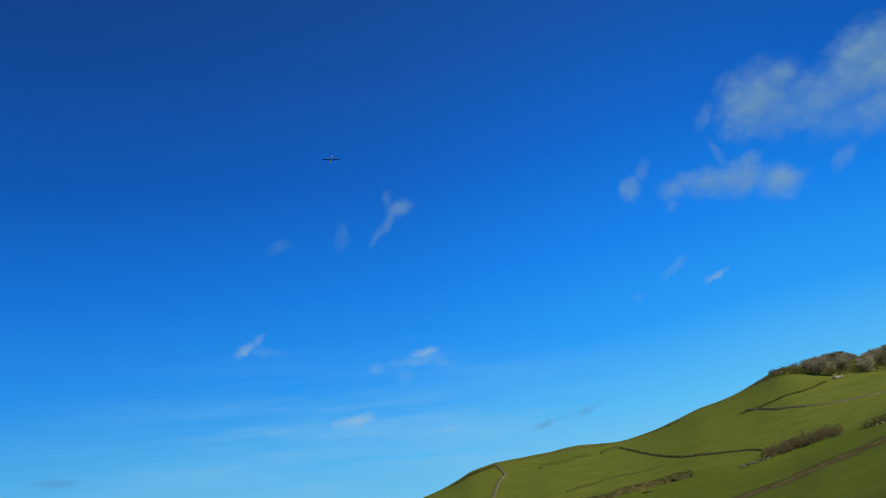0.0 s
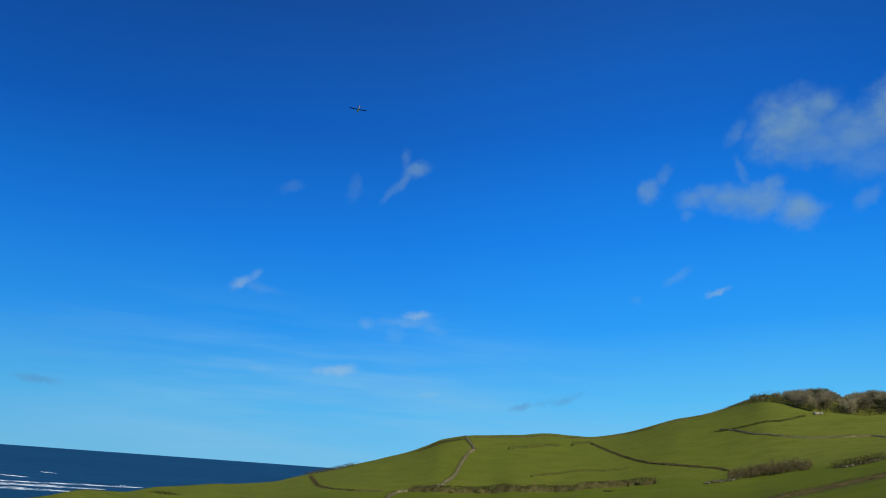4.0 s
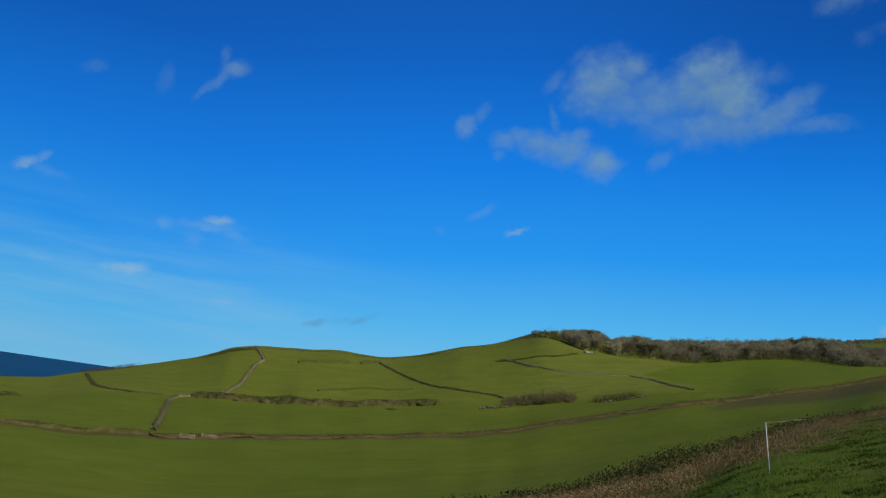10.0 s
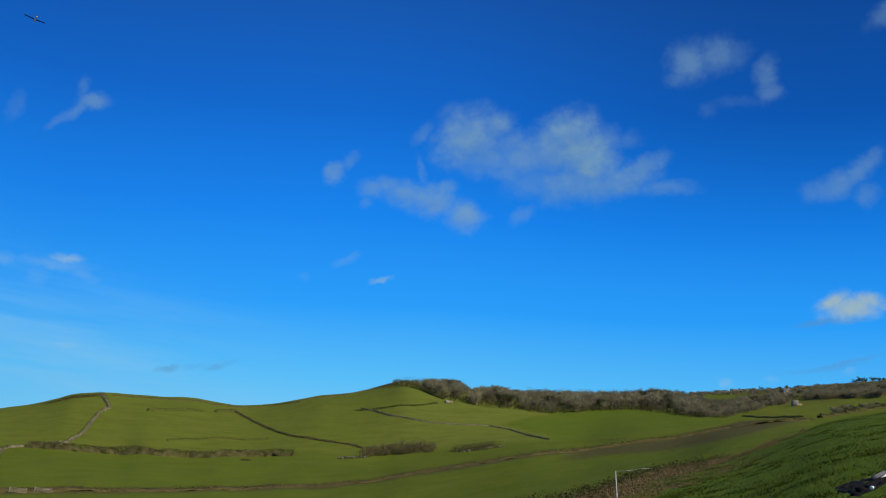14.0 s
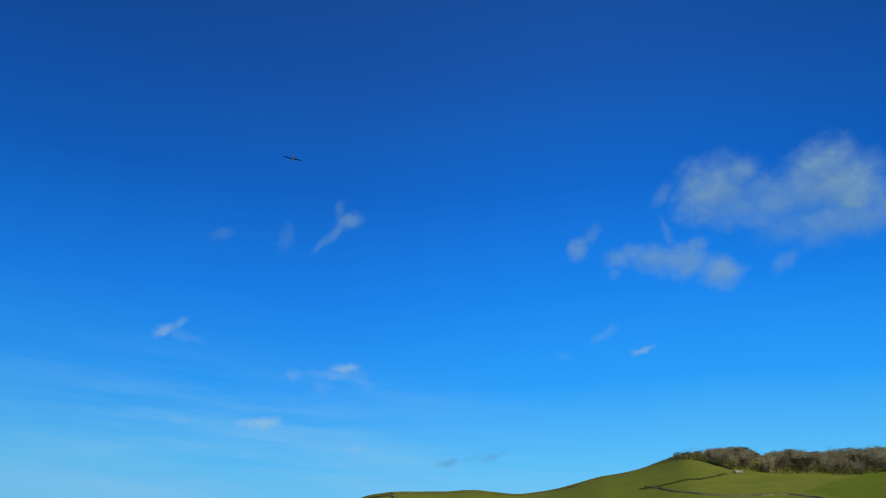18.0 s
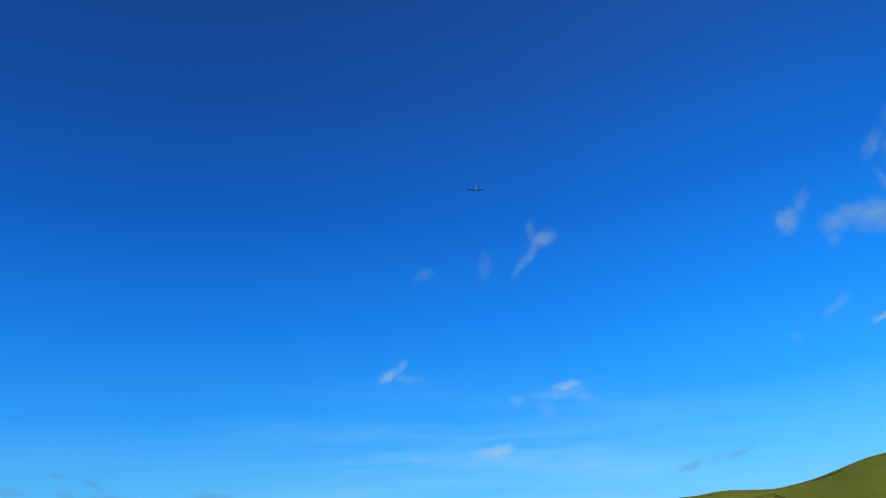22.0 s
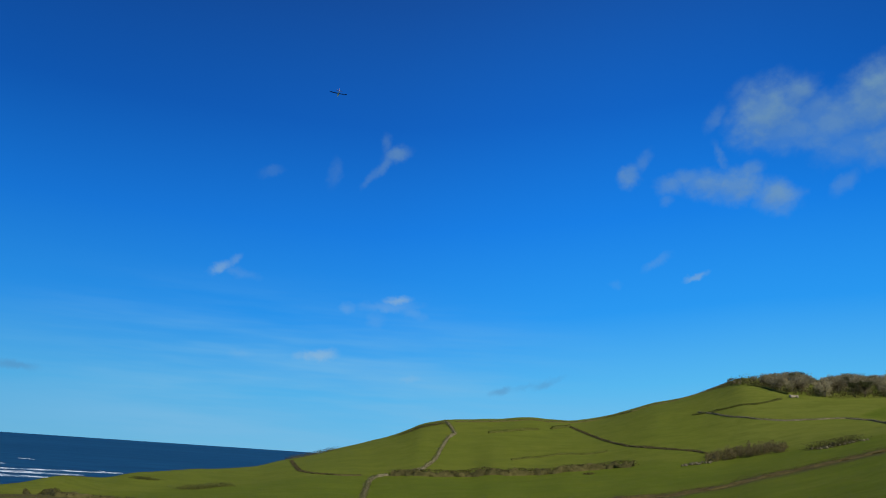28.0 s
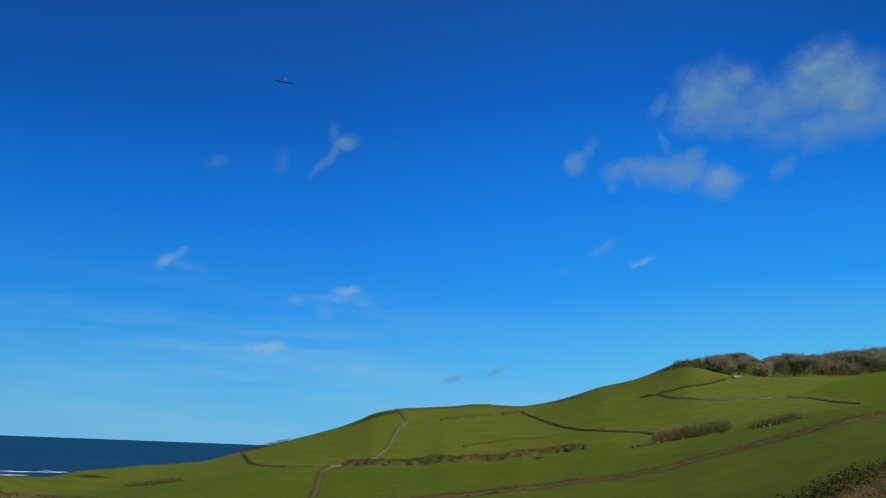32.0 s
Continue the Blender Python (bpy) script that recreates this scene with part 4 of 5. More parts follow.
def far_country():
    # the shelter belts and hedgerow trees beyond the wood: bearings, lower and upper edge (degrees), trees, heights
    mass = []
    belts = [
        ([38.8, 41.8, 44.3, 46.0], [5.72, 5.85, 6.75, 7.25], [6.5, 6.8, 7.4, 7.6], 330, 3.4, 5.8),
        ([46.5, 48.5, 50.7], [7.4, 7.7, 7.95], [7.75, 8.05, 8.25], 180, 4.0, 6.2),
        ([47.9, 50.5, 53.4, 56.5], [6.75, 7.3, 7.95, 8.3], [7.0, 7.55, 8.2, 8.4], 200, 1.3, 2.8),
        ([39.5, 43.0, 46.5], [7.0, 7.45, 7.85], [7.2, 7.65, 8.05], 200, 2.2, 4.4),
        ([46.0, 49.0, 51.0], [7.75, 8.2, 8.5], [8.1, 8.5, 8.75], 190, 2.5, 5.0),
        ([50.8, 53.0, 56.5], [8.25, 8.4, 8.65], [8.3, 8.45, 8.75], 70, 2.0, 3.6),
    ]
    for knots, low, high, count, small, tall in belts:
        for k in range(count):
            az = RNG.uniform(knots[0], knots[-1])
            lo, hi = np.interp(az, knots, low), np.interp(az, knots, high)
            r = seen_at(az, RNG.uniform(lo, hi), 430.0)
            if abs(az - 45.9) < 0.5 and r < seen_at(45.9, 7.35, 430.0):
                continue
            mass.append((tuple(spot(az, r, -0.4)), RNG.uniform(small, tall)))
    for k in range(420):
        az = RNG.uniform(40.2, 57.0)
        mass.append((tuple(spot(az, 1610 + RNG.normal() * 60, -1.0)), RNG.uniform(2.5, 5.5)))
    wood_mass("far_woodland", "far brown shelter belts between small fields", mass, ["bare"] * 8 + ["leafy"])
    for az, r, h in [(36.6, 690, 9), (37.0, 700, 10), (37.5, 700, 10), (38.1, 700, 9), (38.6, 680, 8), (38.3, 640, 9)]:
        plant("pine", az, r, h, "dark pines on the ridge")
    for az, h in ((42.4, 6), (43.9, 9), (44.3, 7), (45.0, 7), (45.4, 9), (45.9, 7), (47.2, 8), (47.6, 7), (49.3, 11), (49.55, 14), (49.8, 12), (50.3, 12), (50.6, 10), (51.6, 8), (52.0, 9), (52.6, 9), (53.4, 11), (54.3, 9)):
        plant("leafy", az, 1640, h * 1.15, "far skyline trees", sink=h * 0.15)
    for az, e in ((53.3, 7.9), (53.8, 8.05)):
        plant("leafy", az, seen_at(az, e, 430.0), 2.8, "trees behind the near field")


far_country()

# ---- hedges, banks and scrub of the opposite hill ----
stone_bank([(1.49, 1.9), (1.89, 1.5), (2.18, 1.13), (1.66, 0.76), (1.32, 0.09), (1.02, -0.53), (0.66, -0.92), (0.17, -1.31), (-0.53, -1.54), (-1.23, -1.7), (-2.12, -1.84)], 2.0, 1.2, "grey stone-faced bank running up to the knoll", STONE_BANK)
stone_bank([(-2.12, -1.84), (-2.93, -2.01), (-3.32, -2.35), (-3.5, -2.99), (-3.7, -3.71), (-3.88, -4.25)], 1.7, 1.1, "pale stone wall running down the pasture", STONE_BANK)
stone_bank([(18.01, 3.43), (18.73, 3.41), (20.07, 3.26), (21.46, 3.18), (23.29, 3.19), (25.15, 3.34), (26.65, 3.5), (28.19, 3.4), (29.74, 3.2), (30.71, 3.12)], 1.5, 0.7, "low ruined stone wall with tufts of dark scrub", STONE_BANK)
hedge([(-1.76, -1.81), (0.22, -1.7), (3.23, -1.53), (5.59, -1.3), (7.37, -1.15), (9.14, -0.93), (10.9, -0.64), (12.31, -0.41), (14.07, -0.19)], 6.5, 2.8, HEDGE, "thick brown-green overgrown hedge across the hillside", leaf=0.55, per=20)
hedge([(-8.49, -1.31), (-7.92, -1.9), (-7, -2.01), (-5.18, -2.03), (-3.74, -1.96)], 2.6, 0.6, HEDGE_PALE, "rough brown scrub bank near the cliff top", leaf=0.45, per=6)
hedge([(4.42, 1.32), (7.79, 1.74)], 2.6, 1.4, HEDGE_GREEN, "short dark green hedge on the upper pasture")
hedge([(8.58, 1.85), (9.82, 2.09)], 2.6, 1.5, HEDGE_GREEN, "short dark green hedge beside the hill bank")
hedge([(6.03, -0.34), (7.27, -0.12), (9.04, 0.2), (12.41, 0.63)], 1.6, 0.9, HEDGE_GREEN, "thin gappy hedge across the pasture", per=5)
hedge([(9.83, 2.06), (10.74, 1.74), (11.83, 1.37), (12.92, 1.14), (14.35, 1.04), (16.14, 1.01), (17.93, 0.98), (18.48, 0.91)], 2.2, 0.8, HEDGE_PALE, "dry brown hedge bank slanting down the hill", leaf=0.45, per=9)
hedge([(17.66, 3.26), (19.63, 3.73), (21.43, 4.1), (23.07, 4.52)], 1.6, 1.0, HEDGE_GREEN, "thin dark hedge leading up to the wood")
hedge([(21.07, 5.31), (21.8, 5.22), (22.91, 4.92), (23.47, 4.79)], 2.4, 1.8, HEDGE_GREEN, "dark hedge along the upper edge of the wood")
hedge([(2.22, 1.92), (5.31, 2.15), (7.29, 2.38), (8.19, 2.32), (11.06, 2.52), (12.12, 2.82), (13.9, 3.33), (15.31, 3.83), (17.45, 4.43), (18.88, 4.99), (20.13, 5.51)], 2.2, 0.9, HEDGE, "low dark hedge along the skyline", per=7, step=1.2)
hedge([(-24.07, -4.03), (-22.32, -4.19), (-20.89, -4.26), (-17.28, -4.49), (-13.66, -4.71), (-10.06, -4.78), (-6.48, -4.7), (-3.99, -4.57)], 2.4, 1.4, HEDGE, "low brown hedge along the valley track", per=8)
hedge([(-4, -4.56), (0, -4.19), (3.3, -3.8), (7.3, -3.27), (11, -2.72), (15, -2.02), (18, -1.43), (21, -0.59), (24, 0.28), (27, 1.17), (30, 2.06), (33, 2.72), (36, 3.55), (39, 4.29), (42, 5.23), (45, 5.97), (46.5, 6.22)], 8.0, 0.9, HEDGE_STRAW, "low dry brown scrub strip along the valley track", leaf=0.42, per=12, step=1.2)
hedge([(29.28, 2.59), (31.58, 3.03), (33.91, 3.46), (35.89, 3.81)], 1.6, 0.8, HEDGE, "sparse line of dark scrub below the ploughed field", per=2, step=2.2)
hedge([(42.86, 6.07), (44.7, 6.16), (46.4, 6.37)], 1.4, 0.9, HEDGE, "thin dark hedge below the tower field", per=5)
hedge([(47.38, 6.44), (49.26, 6.94), (51.53, 7.53), (53, 7.9)], 3.0, 1.6, HEDGE, "rough brown hedge behind the near brow", leaf=0.6, per=9, past=400.0)


def thicket():
    """Bare saplings and brush where the slanting bank meets the valley."""
    ob = thing("thicket", "dense brown thicket of leafless saplings", "thicket", kind="stuff")
    stems, twigs = [], []
    for k in range(260):
        az = RNG.uniform(18.5, 23.2)
        e = float(np.interp(az, [18.5, 23.2], [0.3, 1.3])) + RNG.uniform(0.0, 0.4)
        r = seen_at(az, e, 300.0)
        p = np.array(spot(az, r))
        h = RNG.uniform(1.4, 4.2) * (0.45 + 0.55 * math.sin(math.pi * min(1.0, max(0.0, (az - 18.2) / 5.0))))
        top = p + (RNG.normal() * 0.5, RNG.normal() * 0.5, h)
        stems.append(stick(p - (0, 0, 0.3), top, 0.09, 0.03, 4))
        c = p + (top - p) * RNG.uniform(0.15, 1.0, (34, 1)) + RNG.normal(size=(34, 3)) * 0.6
        twigs.append(leaves(c, 0.26, 2.8, 0.8))
    tagged(part("stems", mesh_of("stems", join(stems), BARK), ob), kind="stuff")
    tagged(part("twigs", mesh_of("twigs", join(twigs), HEDGE_PALE), ob), kind="stuff")


thicket()


def scrub_patch(points, label, height, mat, stones=0, spread=2.0, name="scrub_patch", leaf=0.5, n=900):
    """A low mound of scrub, with pale stones in it where there are any."""
    ob = thing(name, label, "scrub", kind="stuff")
    n *= 2
    p = np.array([bearing(a, seen_at(a, e, 75.0)) for a, e in points])
    i = RNG.randint(0, len(p) - 1, n)
    c = p[i] + (p[i + 1] - p[i]) * RNG.uniform(0, 1, (n, 1)) + RNG.normal(size=(n, 3)) * spread
    az, r = np.degrees(np.arctan2(c[:, 0], c[:, 1])), np.hypot(c[:, 0], c[:, 1])
    c[:, 2] = lay(az, r[:, None])[:, 0] + RNG.uniform(0, 1, n) ** 1.3 * height * RNG.choice([0.5, 1.0, 1.2], n)
    tagged(part("brush", mesh_of("brush", leaves(c, leaf * 0.6, 1.4, 0.6), mat), ob), kind="stuff")
    if stones:
        k = RNG.randint(0, n, stones)
        q = c[k].copy()
        az, r = np.degrees(np.arctan2(q[:, 0], q[:, 1])), np.hypot(q[:, 0], q[:, 1])
        q[:, 2] = lay(az, r[:, None])[:, 0] + 0.3
        tagged(part("stones", mesh_of("stones", lumps(q, RNG.uniform(0.25, 0.8, stones)), STONE_BANK), ob, "pale grey stones"), kind="stuff")
    return ob


scrub_patch([(24.67, 1.52), (25.97, 1.81), (27.09, 2.16)], "rocky scrub mound with pale stones on the hillside", 2.6, HEDGE, 50, 2.6, n=1500)
scrub_patch([(17.27, 0.07), (18.51, 0.35)], "pale rubble and dry scrub at a gateway", 0.6, HEDGE, 40, 1.5, n=200)
scrub_patch([(-15.02, -3.44), (-13.97, -3.32), (-12.4, -3.09)], "low gorse patch in the coastal pasture", 1.3, GORSE, 0, 2.4, n=1300)
scrub_patch([(-17.99, -2.92), (-16.73, -2.96)], "faint low scrub near the cliff edge", 0.6, GORSE, 0, 2.2, n=300)
scrub_patch([(-20.85, -5.11), (-18.93, -5.02), (-17.1, -5.21), (-15.18, -5.72)], "broad dark gorse thicket in the valley pasture", 1.3, GORSE, 0, 2.6, n=2600)
scrub_patch([(-23.2, -5.85), (-22.01, -5.89)], "single dark gorse bush in the pasture", 1.5, GORSE, 0, 0.9, n=500)
scrub_patch([(-20.38, -6.11), (-17.92, -6.11)], "small dark gorse bushes in the pasture", 1.0, GORSE, 0, 1.5, n=700)
scrub_patch([(-8.69, -1.15), (-7.17, -0.83), (-5.77, -0.42)], "dark scrub along the headland's edge", 2.0, HEDGE, 14, 2.2, n=1200)
scrub_patch([(-1.35, 0.88), (-0.11, 1.41), (1.32, 1.78)], "rough dark scrub over the knoll", 1.2, HEDGE, 8, 3.0, n=1400)
scrub_patch([(18.7, 4.91), (19.77, 5.34), (20.68, 5.44)], "rough heath below the wood's shoulder", 1.2, HEDGE, 0, 5.0, n=1800)
scrub_patch([(10.85, -0.92), (11.34, -0.85)], "small tuft of brush below the hedge", 0.6, HEDGE, 0, 0.8, n=120)


# ---- brow of the near field ----
# the outline of the spread bag on the grass: bearings and heights (degrees) of its far and near side
BAG_FAR = ([47.72, 49.38, 50.92, 51.3], [2.13, 2.98, 3.62, 3.2])
BAG_NEAR = ([47.72, 48.45, 49.36, 50.61, 51.3], [2.13, 2.06, 1.81, 2.59, 3.2])


def in_bag(p):
    az = np.degrees(np.arctan2(p[:, 0], p[:, 1]))
    e = np.degrees(np.arctan2(p[:, 2] - EYE, np.hypot(p[:, 0], p[:, 1])))
    return (az > 47.72) & (az < 51.3) & (e > np.interp(az, *BAG_NEAR)) & (e < np.interp(az, *BAG_FAR))


def near_field():
    n = 330000
    az = RNG.uniform(-6, 46.5, n)
    brow = np.interp(az, AZ, BROW_R)
    depth = RNG.uniform(-0.14, 1.0, n)
    r = brow * (1 - 0.5 * np.sign(depth) * np.abs(depth) ** 1.35)
    q = on_land(az, r)
    clump = noise_at(q[:, 0] * 0.8, q[:, 1] * 0.8) * 0.5 + noise_at(q[:, 0] * 2.7 + 5, q[:, 1] * 2.7) * 0.4
    keep = (clump + RNG.normal(size=n) * 0.45 > -0.7 + 1.5 * np.clip(depth - 0.2, 0, 1) + 1.2 * np.clip((az - 37) / 9, 0, 1)) & (r > 9)
    p, low = q[keep], np.clip(1.0 - 0.6 * depth[keep], 0.35, 1.0)
    tagged(new("bracken", mesh_of("bracken", blades(p, 0.30 * low * (0.7 + 0.3 * np.sin(p[:, 0] * 2.1) * np.sin(p[:, 1] * 1.7)), 0.005, 1.5), BRACKEN)), "dead rust-brown and straw bracken along the brow", "bracken", kind="stuff")
    c = p[::2] + np.stack([RNG.normal(size=len(p[::2])) * 0.25, RNG.normal(size=len(p[::2])) * 0.25, RNG.uniform(0.02, 0.36, len(p[::2])) * low[::2]], 1)
    tagged(new("bracken_litter", mesh_of("bracken_litter", leaves(c, 0.020, 4.0, 0.3), BRACKEN)), "broken brown bracken fronds and stalks", "bracken", kind="stuff")
    # dark brush at the outer rim, bush by bush
    sprays = []
    for k in range(560):
        az = RNG.uniform(12, 42)
        rim = ring(BROW_R, az)
        r = rim * RNG.normal(1.05, 0.06)
        q = np.array(spot(az, r))
        wide = RNG.uniform(0.3, 0.75) * (0.6 + rim / 80)
        tall = RNG.uniform(0.2, 0.5) + 0.35 * math.exp(-((az - 29.5) / 3.5) ** 2)
        m = int(110 * wide)
        d = RNG.normal(size=(m, 3))
        d /= np.linalg.norm(d, axis=1)[:, None]
        d *= RNG.uniform(0.5, 1.0, (m, 1))
        c = q + d * np.array([wide, wide, tall]) * RNG.uniform(0.8, 1.15, (m, 1)) + (0, 0, tall * 0.5)
        sprays.append(leaves(c, 0.07, 1.8, 0.5))
    tagged(new("brow_scrub", mesh_of("brow_scrub", join(sprays), GORSE)), "dark green bramble and gorse rimming the brow", "scrub", kind="stuff")
    # rank grass
    n = 150000
    az = RNG.uniform(20, 60, n)
    r = 5 + 70 * RNG.uniform(0, 1, n) ** 1.7
    keep = r < np.interp(az, AZ, BROW_R) * 0.98
    p = on_land(az[keep], r[keep])
    tuft = noise_at(p[:, 0], p[:, 1])
    k = (tuft > RNG.normal(size=len(tuft)) * 1.2 - 1.2) & ~in_bag(p)
    tagged(new("grass", mesh_of("grass", blades(p[k], 0.055, 0.005, 1.4), GRASS)), "tussocky green grass of the near field", "grass", kind="stuff")
    # dark tussocks, clump by clump
    feet = []
    for k in range(800):
        az, r = RNG.uniform(22, 60), 6 + 60 * RNG.rand() ** 1.5
        if r > ring(BROW_R, az) * 0.93:
            continue
        m, wide = RNG.randint(30, 80), RNG.uniform(0.10, 0.34)
        a = bearing(az, r)
        x, y = a[0] + RNG.normal(size=m) * wide, a[1] + RNG.normal(size=m) * wide * 0.7
        feet.append(on_land(np.degrees(np.arctan2(x, y)), np.hypot(x, y)))
    feet = np.concatenate(feet)
    feet = feet[~in_bag(feet)]
    tagged(new("tussocks", mesh_of("tussocks", blades(feet, 0.05, 0.010, 1.8), GRASS_DARK)), "dark rank grass tussocks in the near field", "grass", kind="stuff")


def noise_at(x, y):
    return np.sin(x * 1.3 + 2 * np.sin(y * 0.7)) + np.sin(y * 1.7 + 1.5 * np.sin(x * 0.9 + 1)) * 0.8


near_field()


# ---- small things ----
def fence_post():
    ob = thing("fence_post", "short weathered pale fence post", "post", group="fence posts below the brow")
    part("shaft", mesh_of("shaft", stick((0, 0, -0.4), (0, 0, 1.12), 0.055, 0.05, 8), WOOD_POST), ob)
    part("cap", mesh_of("cap", stick((0, 0, 1.12), (0.004, 0, 1.17), 0.05, 0.02, 8), WOOD_POST), ob)
    return ob


POST = fence_post()
for i, (az, e) in enumerate([(1.5, -9.9), (2.7, -9.7), (3.85, -9.7), (5.1, -9.5), (9.0, -8.95), (10.2, -8.7), (11.4, -8.5), (12.4, -8.3)]):
    r = 44.0
    top = EYE + r * math.tan(radians(e + 0.28))
    p = bearing(az, r, max(top - 1.17, ground(az, r) - 0.2))
    m = Matrix.LocRotScale(p, Euler((RNG.uniform(-0.06, 0.06), RNG.uniform(-0.06, 0.06), 0)), None)
    if i == 0:
        POST.matrix_basis = m
    else:
        copy_thing(POST, m)


def wind_pole():
    az, r = 35.68, seen_at(35.68, -1.31, 8.0)
    h = r * (math.tan(radians(1.71)) - math.tan(radians(-1.31)))
    ob = thing("wind_pole", "slim pale pole with a drooping ribbon at its top", "pole", spot(az, r))
    ob.rotation_euler = (0.0, radians(-8.0), radians(-35.7))
    part("mast", mesh_of("mast", stick((0, 0, -0.3), (0, 0, h), 0.013, 0.010, 10), POLE_GREY), ob)
    part("collar", mesh_of("collar", stick((0, 0, h * 0.48), (0, 0, h * 0.52), 0.017, 0.017, 10), POLE_GREY), ob)
    w = r * 0.041
    v, f = [], []
    for i in range(15):
        x = w * i / 14
        z = h - 0.02 + 0.10 * x + 0.008 * math.sin(i * 0.9)
        y = 0.05 * math.sin(i * 1.1)
        v += [(x, y - 0.002, z + 0.003), (x, y - 0.002, z - 0.003), (x, y + 0.002, z - 0.003), (x, y + 0.002, z + 0.003)]
    for i in range(14):
        for j in range(4):
            a, b = i * 4 + j, i * 4 + (j + 1) % 4
            f += [(a, b, b + 4), (a, b + 4, a + 4)]
    part("ribbon", mesh_of("ribbon", (np.array(v), np.array(f)), POLE_GREY), ob, "thin pale streamer")


wind_pole()


def wing_panel(span, root, tip, thick, sweep=0.0):
    """A tapered wing with an aerofoil section, along +x from its root."""
    v, f = [], []
    prof = [(0.5, 0.0), (0.3, 0.35), (-0.1, 0.5), (-0.4, 0.32), (-0.5, 0.0), (-0.4, -0.22), (-0.1, -0.25), (0.3, -0.1)]
    for t in (0.0, 0.5, 0.92, 1.0):
        c = (root + (tip - root) * t) * (1.0 if t < 0.99 else 0.7)
        for py, pz in prof:
            v.append((span * t, py * c - sweep * t, pz * thick * c))
    k = len(prof)
    for i in range(3):
        for j in range(k):
            a, b = i * k + j, i * k + (j + 1) % k
            f += [(a, b, b + k), (a, b + k, a + k)]
    for j in range(1, k - 1):
        f += [(0, j + 1, j), (3 * k, 3 * k + j, 3 * k + j + 1)]
    return np.array(v), np.array(f)


def turned(vf, m):
    v, f = vf
    v = np.array([(m @ Vector(q))[:] for q in v])
    return v, (f if m.determinant() > 0 else f[:, ::-1])


def panel_between(a, b, root, tip, thick):
    """A wing panel from a to b, its broad side turned to the camera to fit its view."""
    a, b = Vector(a), Vector(b)
    x = (b - a).normalized()
    view = (a - Vector((0, 0, EYE))).normalized()
    z = (view - x * view.dot(x)).normalized()
    m = Matrix((x, z.cross(x), z)).transposed().to_4x4()
    m.translation = a
    return turned(wing_panel((b - a).length, root, tip, thick), m)


def model_plane_parked():
    """A white model aircraft with a tail of three fins, lying in the grass beside a dark bag."""
    r = seen_at(51.9, 3.58, 6.0)
    s = r * radians(1.0)
    base = spot(51.9, r)
    ob = thing("model_aircraft", "white foam model aircraft lying on the grass", "model aircraft", base)

    def sight(az, e, dist):
        return bearing(az, dist, EYE + dist * math.tan(radians(e)))

    def put(name, vf, mat, label=""):
        v, f = vf
        part(name, mesh_of(name, (np.asarray(v) - np.array(base), f), mat, True), ob, label)

    hub = sight(52.01, 3.85, r)
    put("tail_fin", panel_between(hub, sight(51.84, 4.72, r), 0.22 * s, 0.15 * s, 0.3), WHITE_FOAM)
    put("tailplane", panel_between(hub, sight(51.6, 3.55, r - 0.1), 0.16 * s, 0.12 * s, 0.35), WHITE_FOAM)
    put("tailplane", panel_between(hub, sight(52.52, 3.75, r - 0.1), 0.16 * s, 0.12 * s, 0.35), WHITE_FOAM)
    w = seen_at(50.7, 3.22, 6.0)
    put("wing", panel_between(sight(50.68, 3.26, w), sight(51.32, 3.74, w + 0.3), 0.18 * s, 0.15 * s, 0.35), WHITE_FOAM)
    put("wing", panel_between(sight(51.22, 3.34, w + 0.1), sight(51.56, 3.60, w + 0.3), 0.17 * s, 0.14 * s, 0.4), WHITE_FOAM)
    put("boom", stick(sight(51.95, 3.8, r), sight(51.0, 3.36, w + 0.2), 0.03 * s, 0.05 * s, 10), BLACK_CLOTH, "black tail boom")
    rn = seen_at(50.18, 2.45, 6.0)
    put("nose", lumps([sight(50.18, 2.62, rn - 0.25)], [0.12 * s], squash=1.0), WHITE_FOAM)
    # bag: its outline from end to end, far side and near side
    b = spot(49.5, seen_at(49.5, 2.5, 6.0))
    bag = thing("kit_bag", "open black nylon kit bag spread in the grass", "bag", b)
    rng = np.random.RandomState(4)
    (far_a, far_e), (near_a, near_e) = BAG_FAR, BAG_NEAR
    nx, ny = 34, 16
    v, f = [], []
    for i in range(nx):
        u = i / (nx - 1)
        for j in range(ny):
            k = j / (ny - 1)
            az = (1 - k) * np.interp(u * 4, range(5), near_a) + k * np.interp(u * 3, range(4), far_a) + rng.uniform(-0.06, 0.06)
            e = (1 - k) * np.interp(u * 4, range(5), near_e) + k * np.interp(u * 3, range(4), far_e) + rng.uniform(-0.05, 0.05) * (0.4 + (k in (0, 1)))
            rim = min(1.0, 4 * u, 4 * (1 - u), 5 * k, 5 * (1 - k))
            p = spot(az, seen_at(az, e, 6.0))
            p.z += -0.02 + rim * s * (0.07 + 0.06 * math.sin(i * 1.3 + 2 * math.sin(j * 0.7)) * math.cos(j * 1.1 + i * 0.4) + rng.uniform(0, 0.09))
            v.append(p[:])
    for i in range(nx - 1):
        for j in range(ny - 1):
            a = i * ny + j
            f += [(a, a + ny, a + ny + 1), (a, a + ny + 1, a + 1)]
    part("cloth", mesh_of("cloth", (np.array(v) - np.array(b), np.array(f)), BLACK_CLOTH), bag)
    humps = [np.array(spot(a, seen_at(a, e, 6.0))) - np.array(b) for a, e in ((49.3, 2.05), (49.65, 2.3), (49.95, 2.55))]
    for hump, size in zip(humps, (0.30, 0.32, 0.22)):
        part("pocket", mesh_of("pocket", lumps([hump], [size * s], rng), BLACK_CLOTH, True), bag)
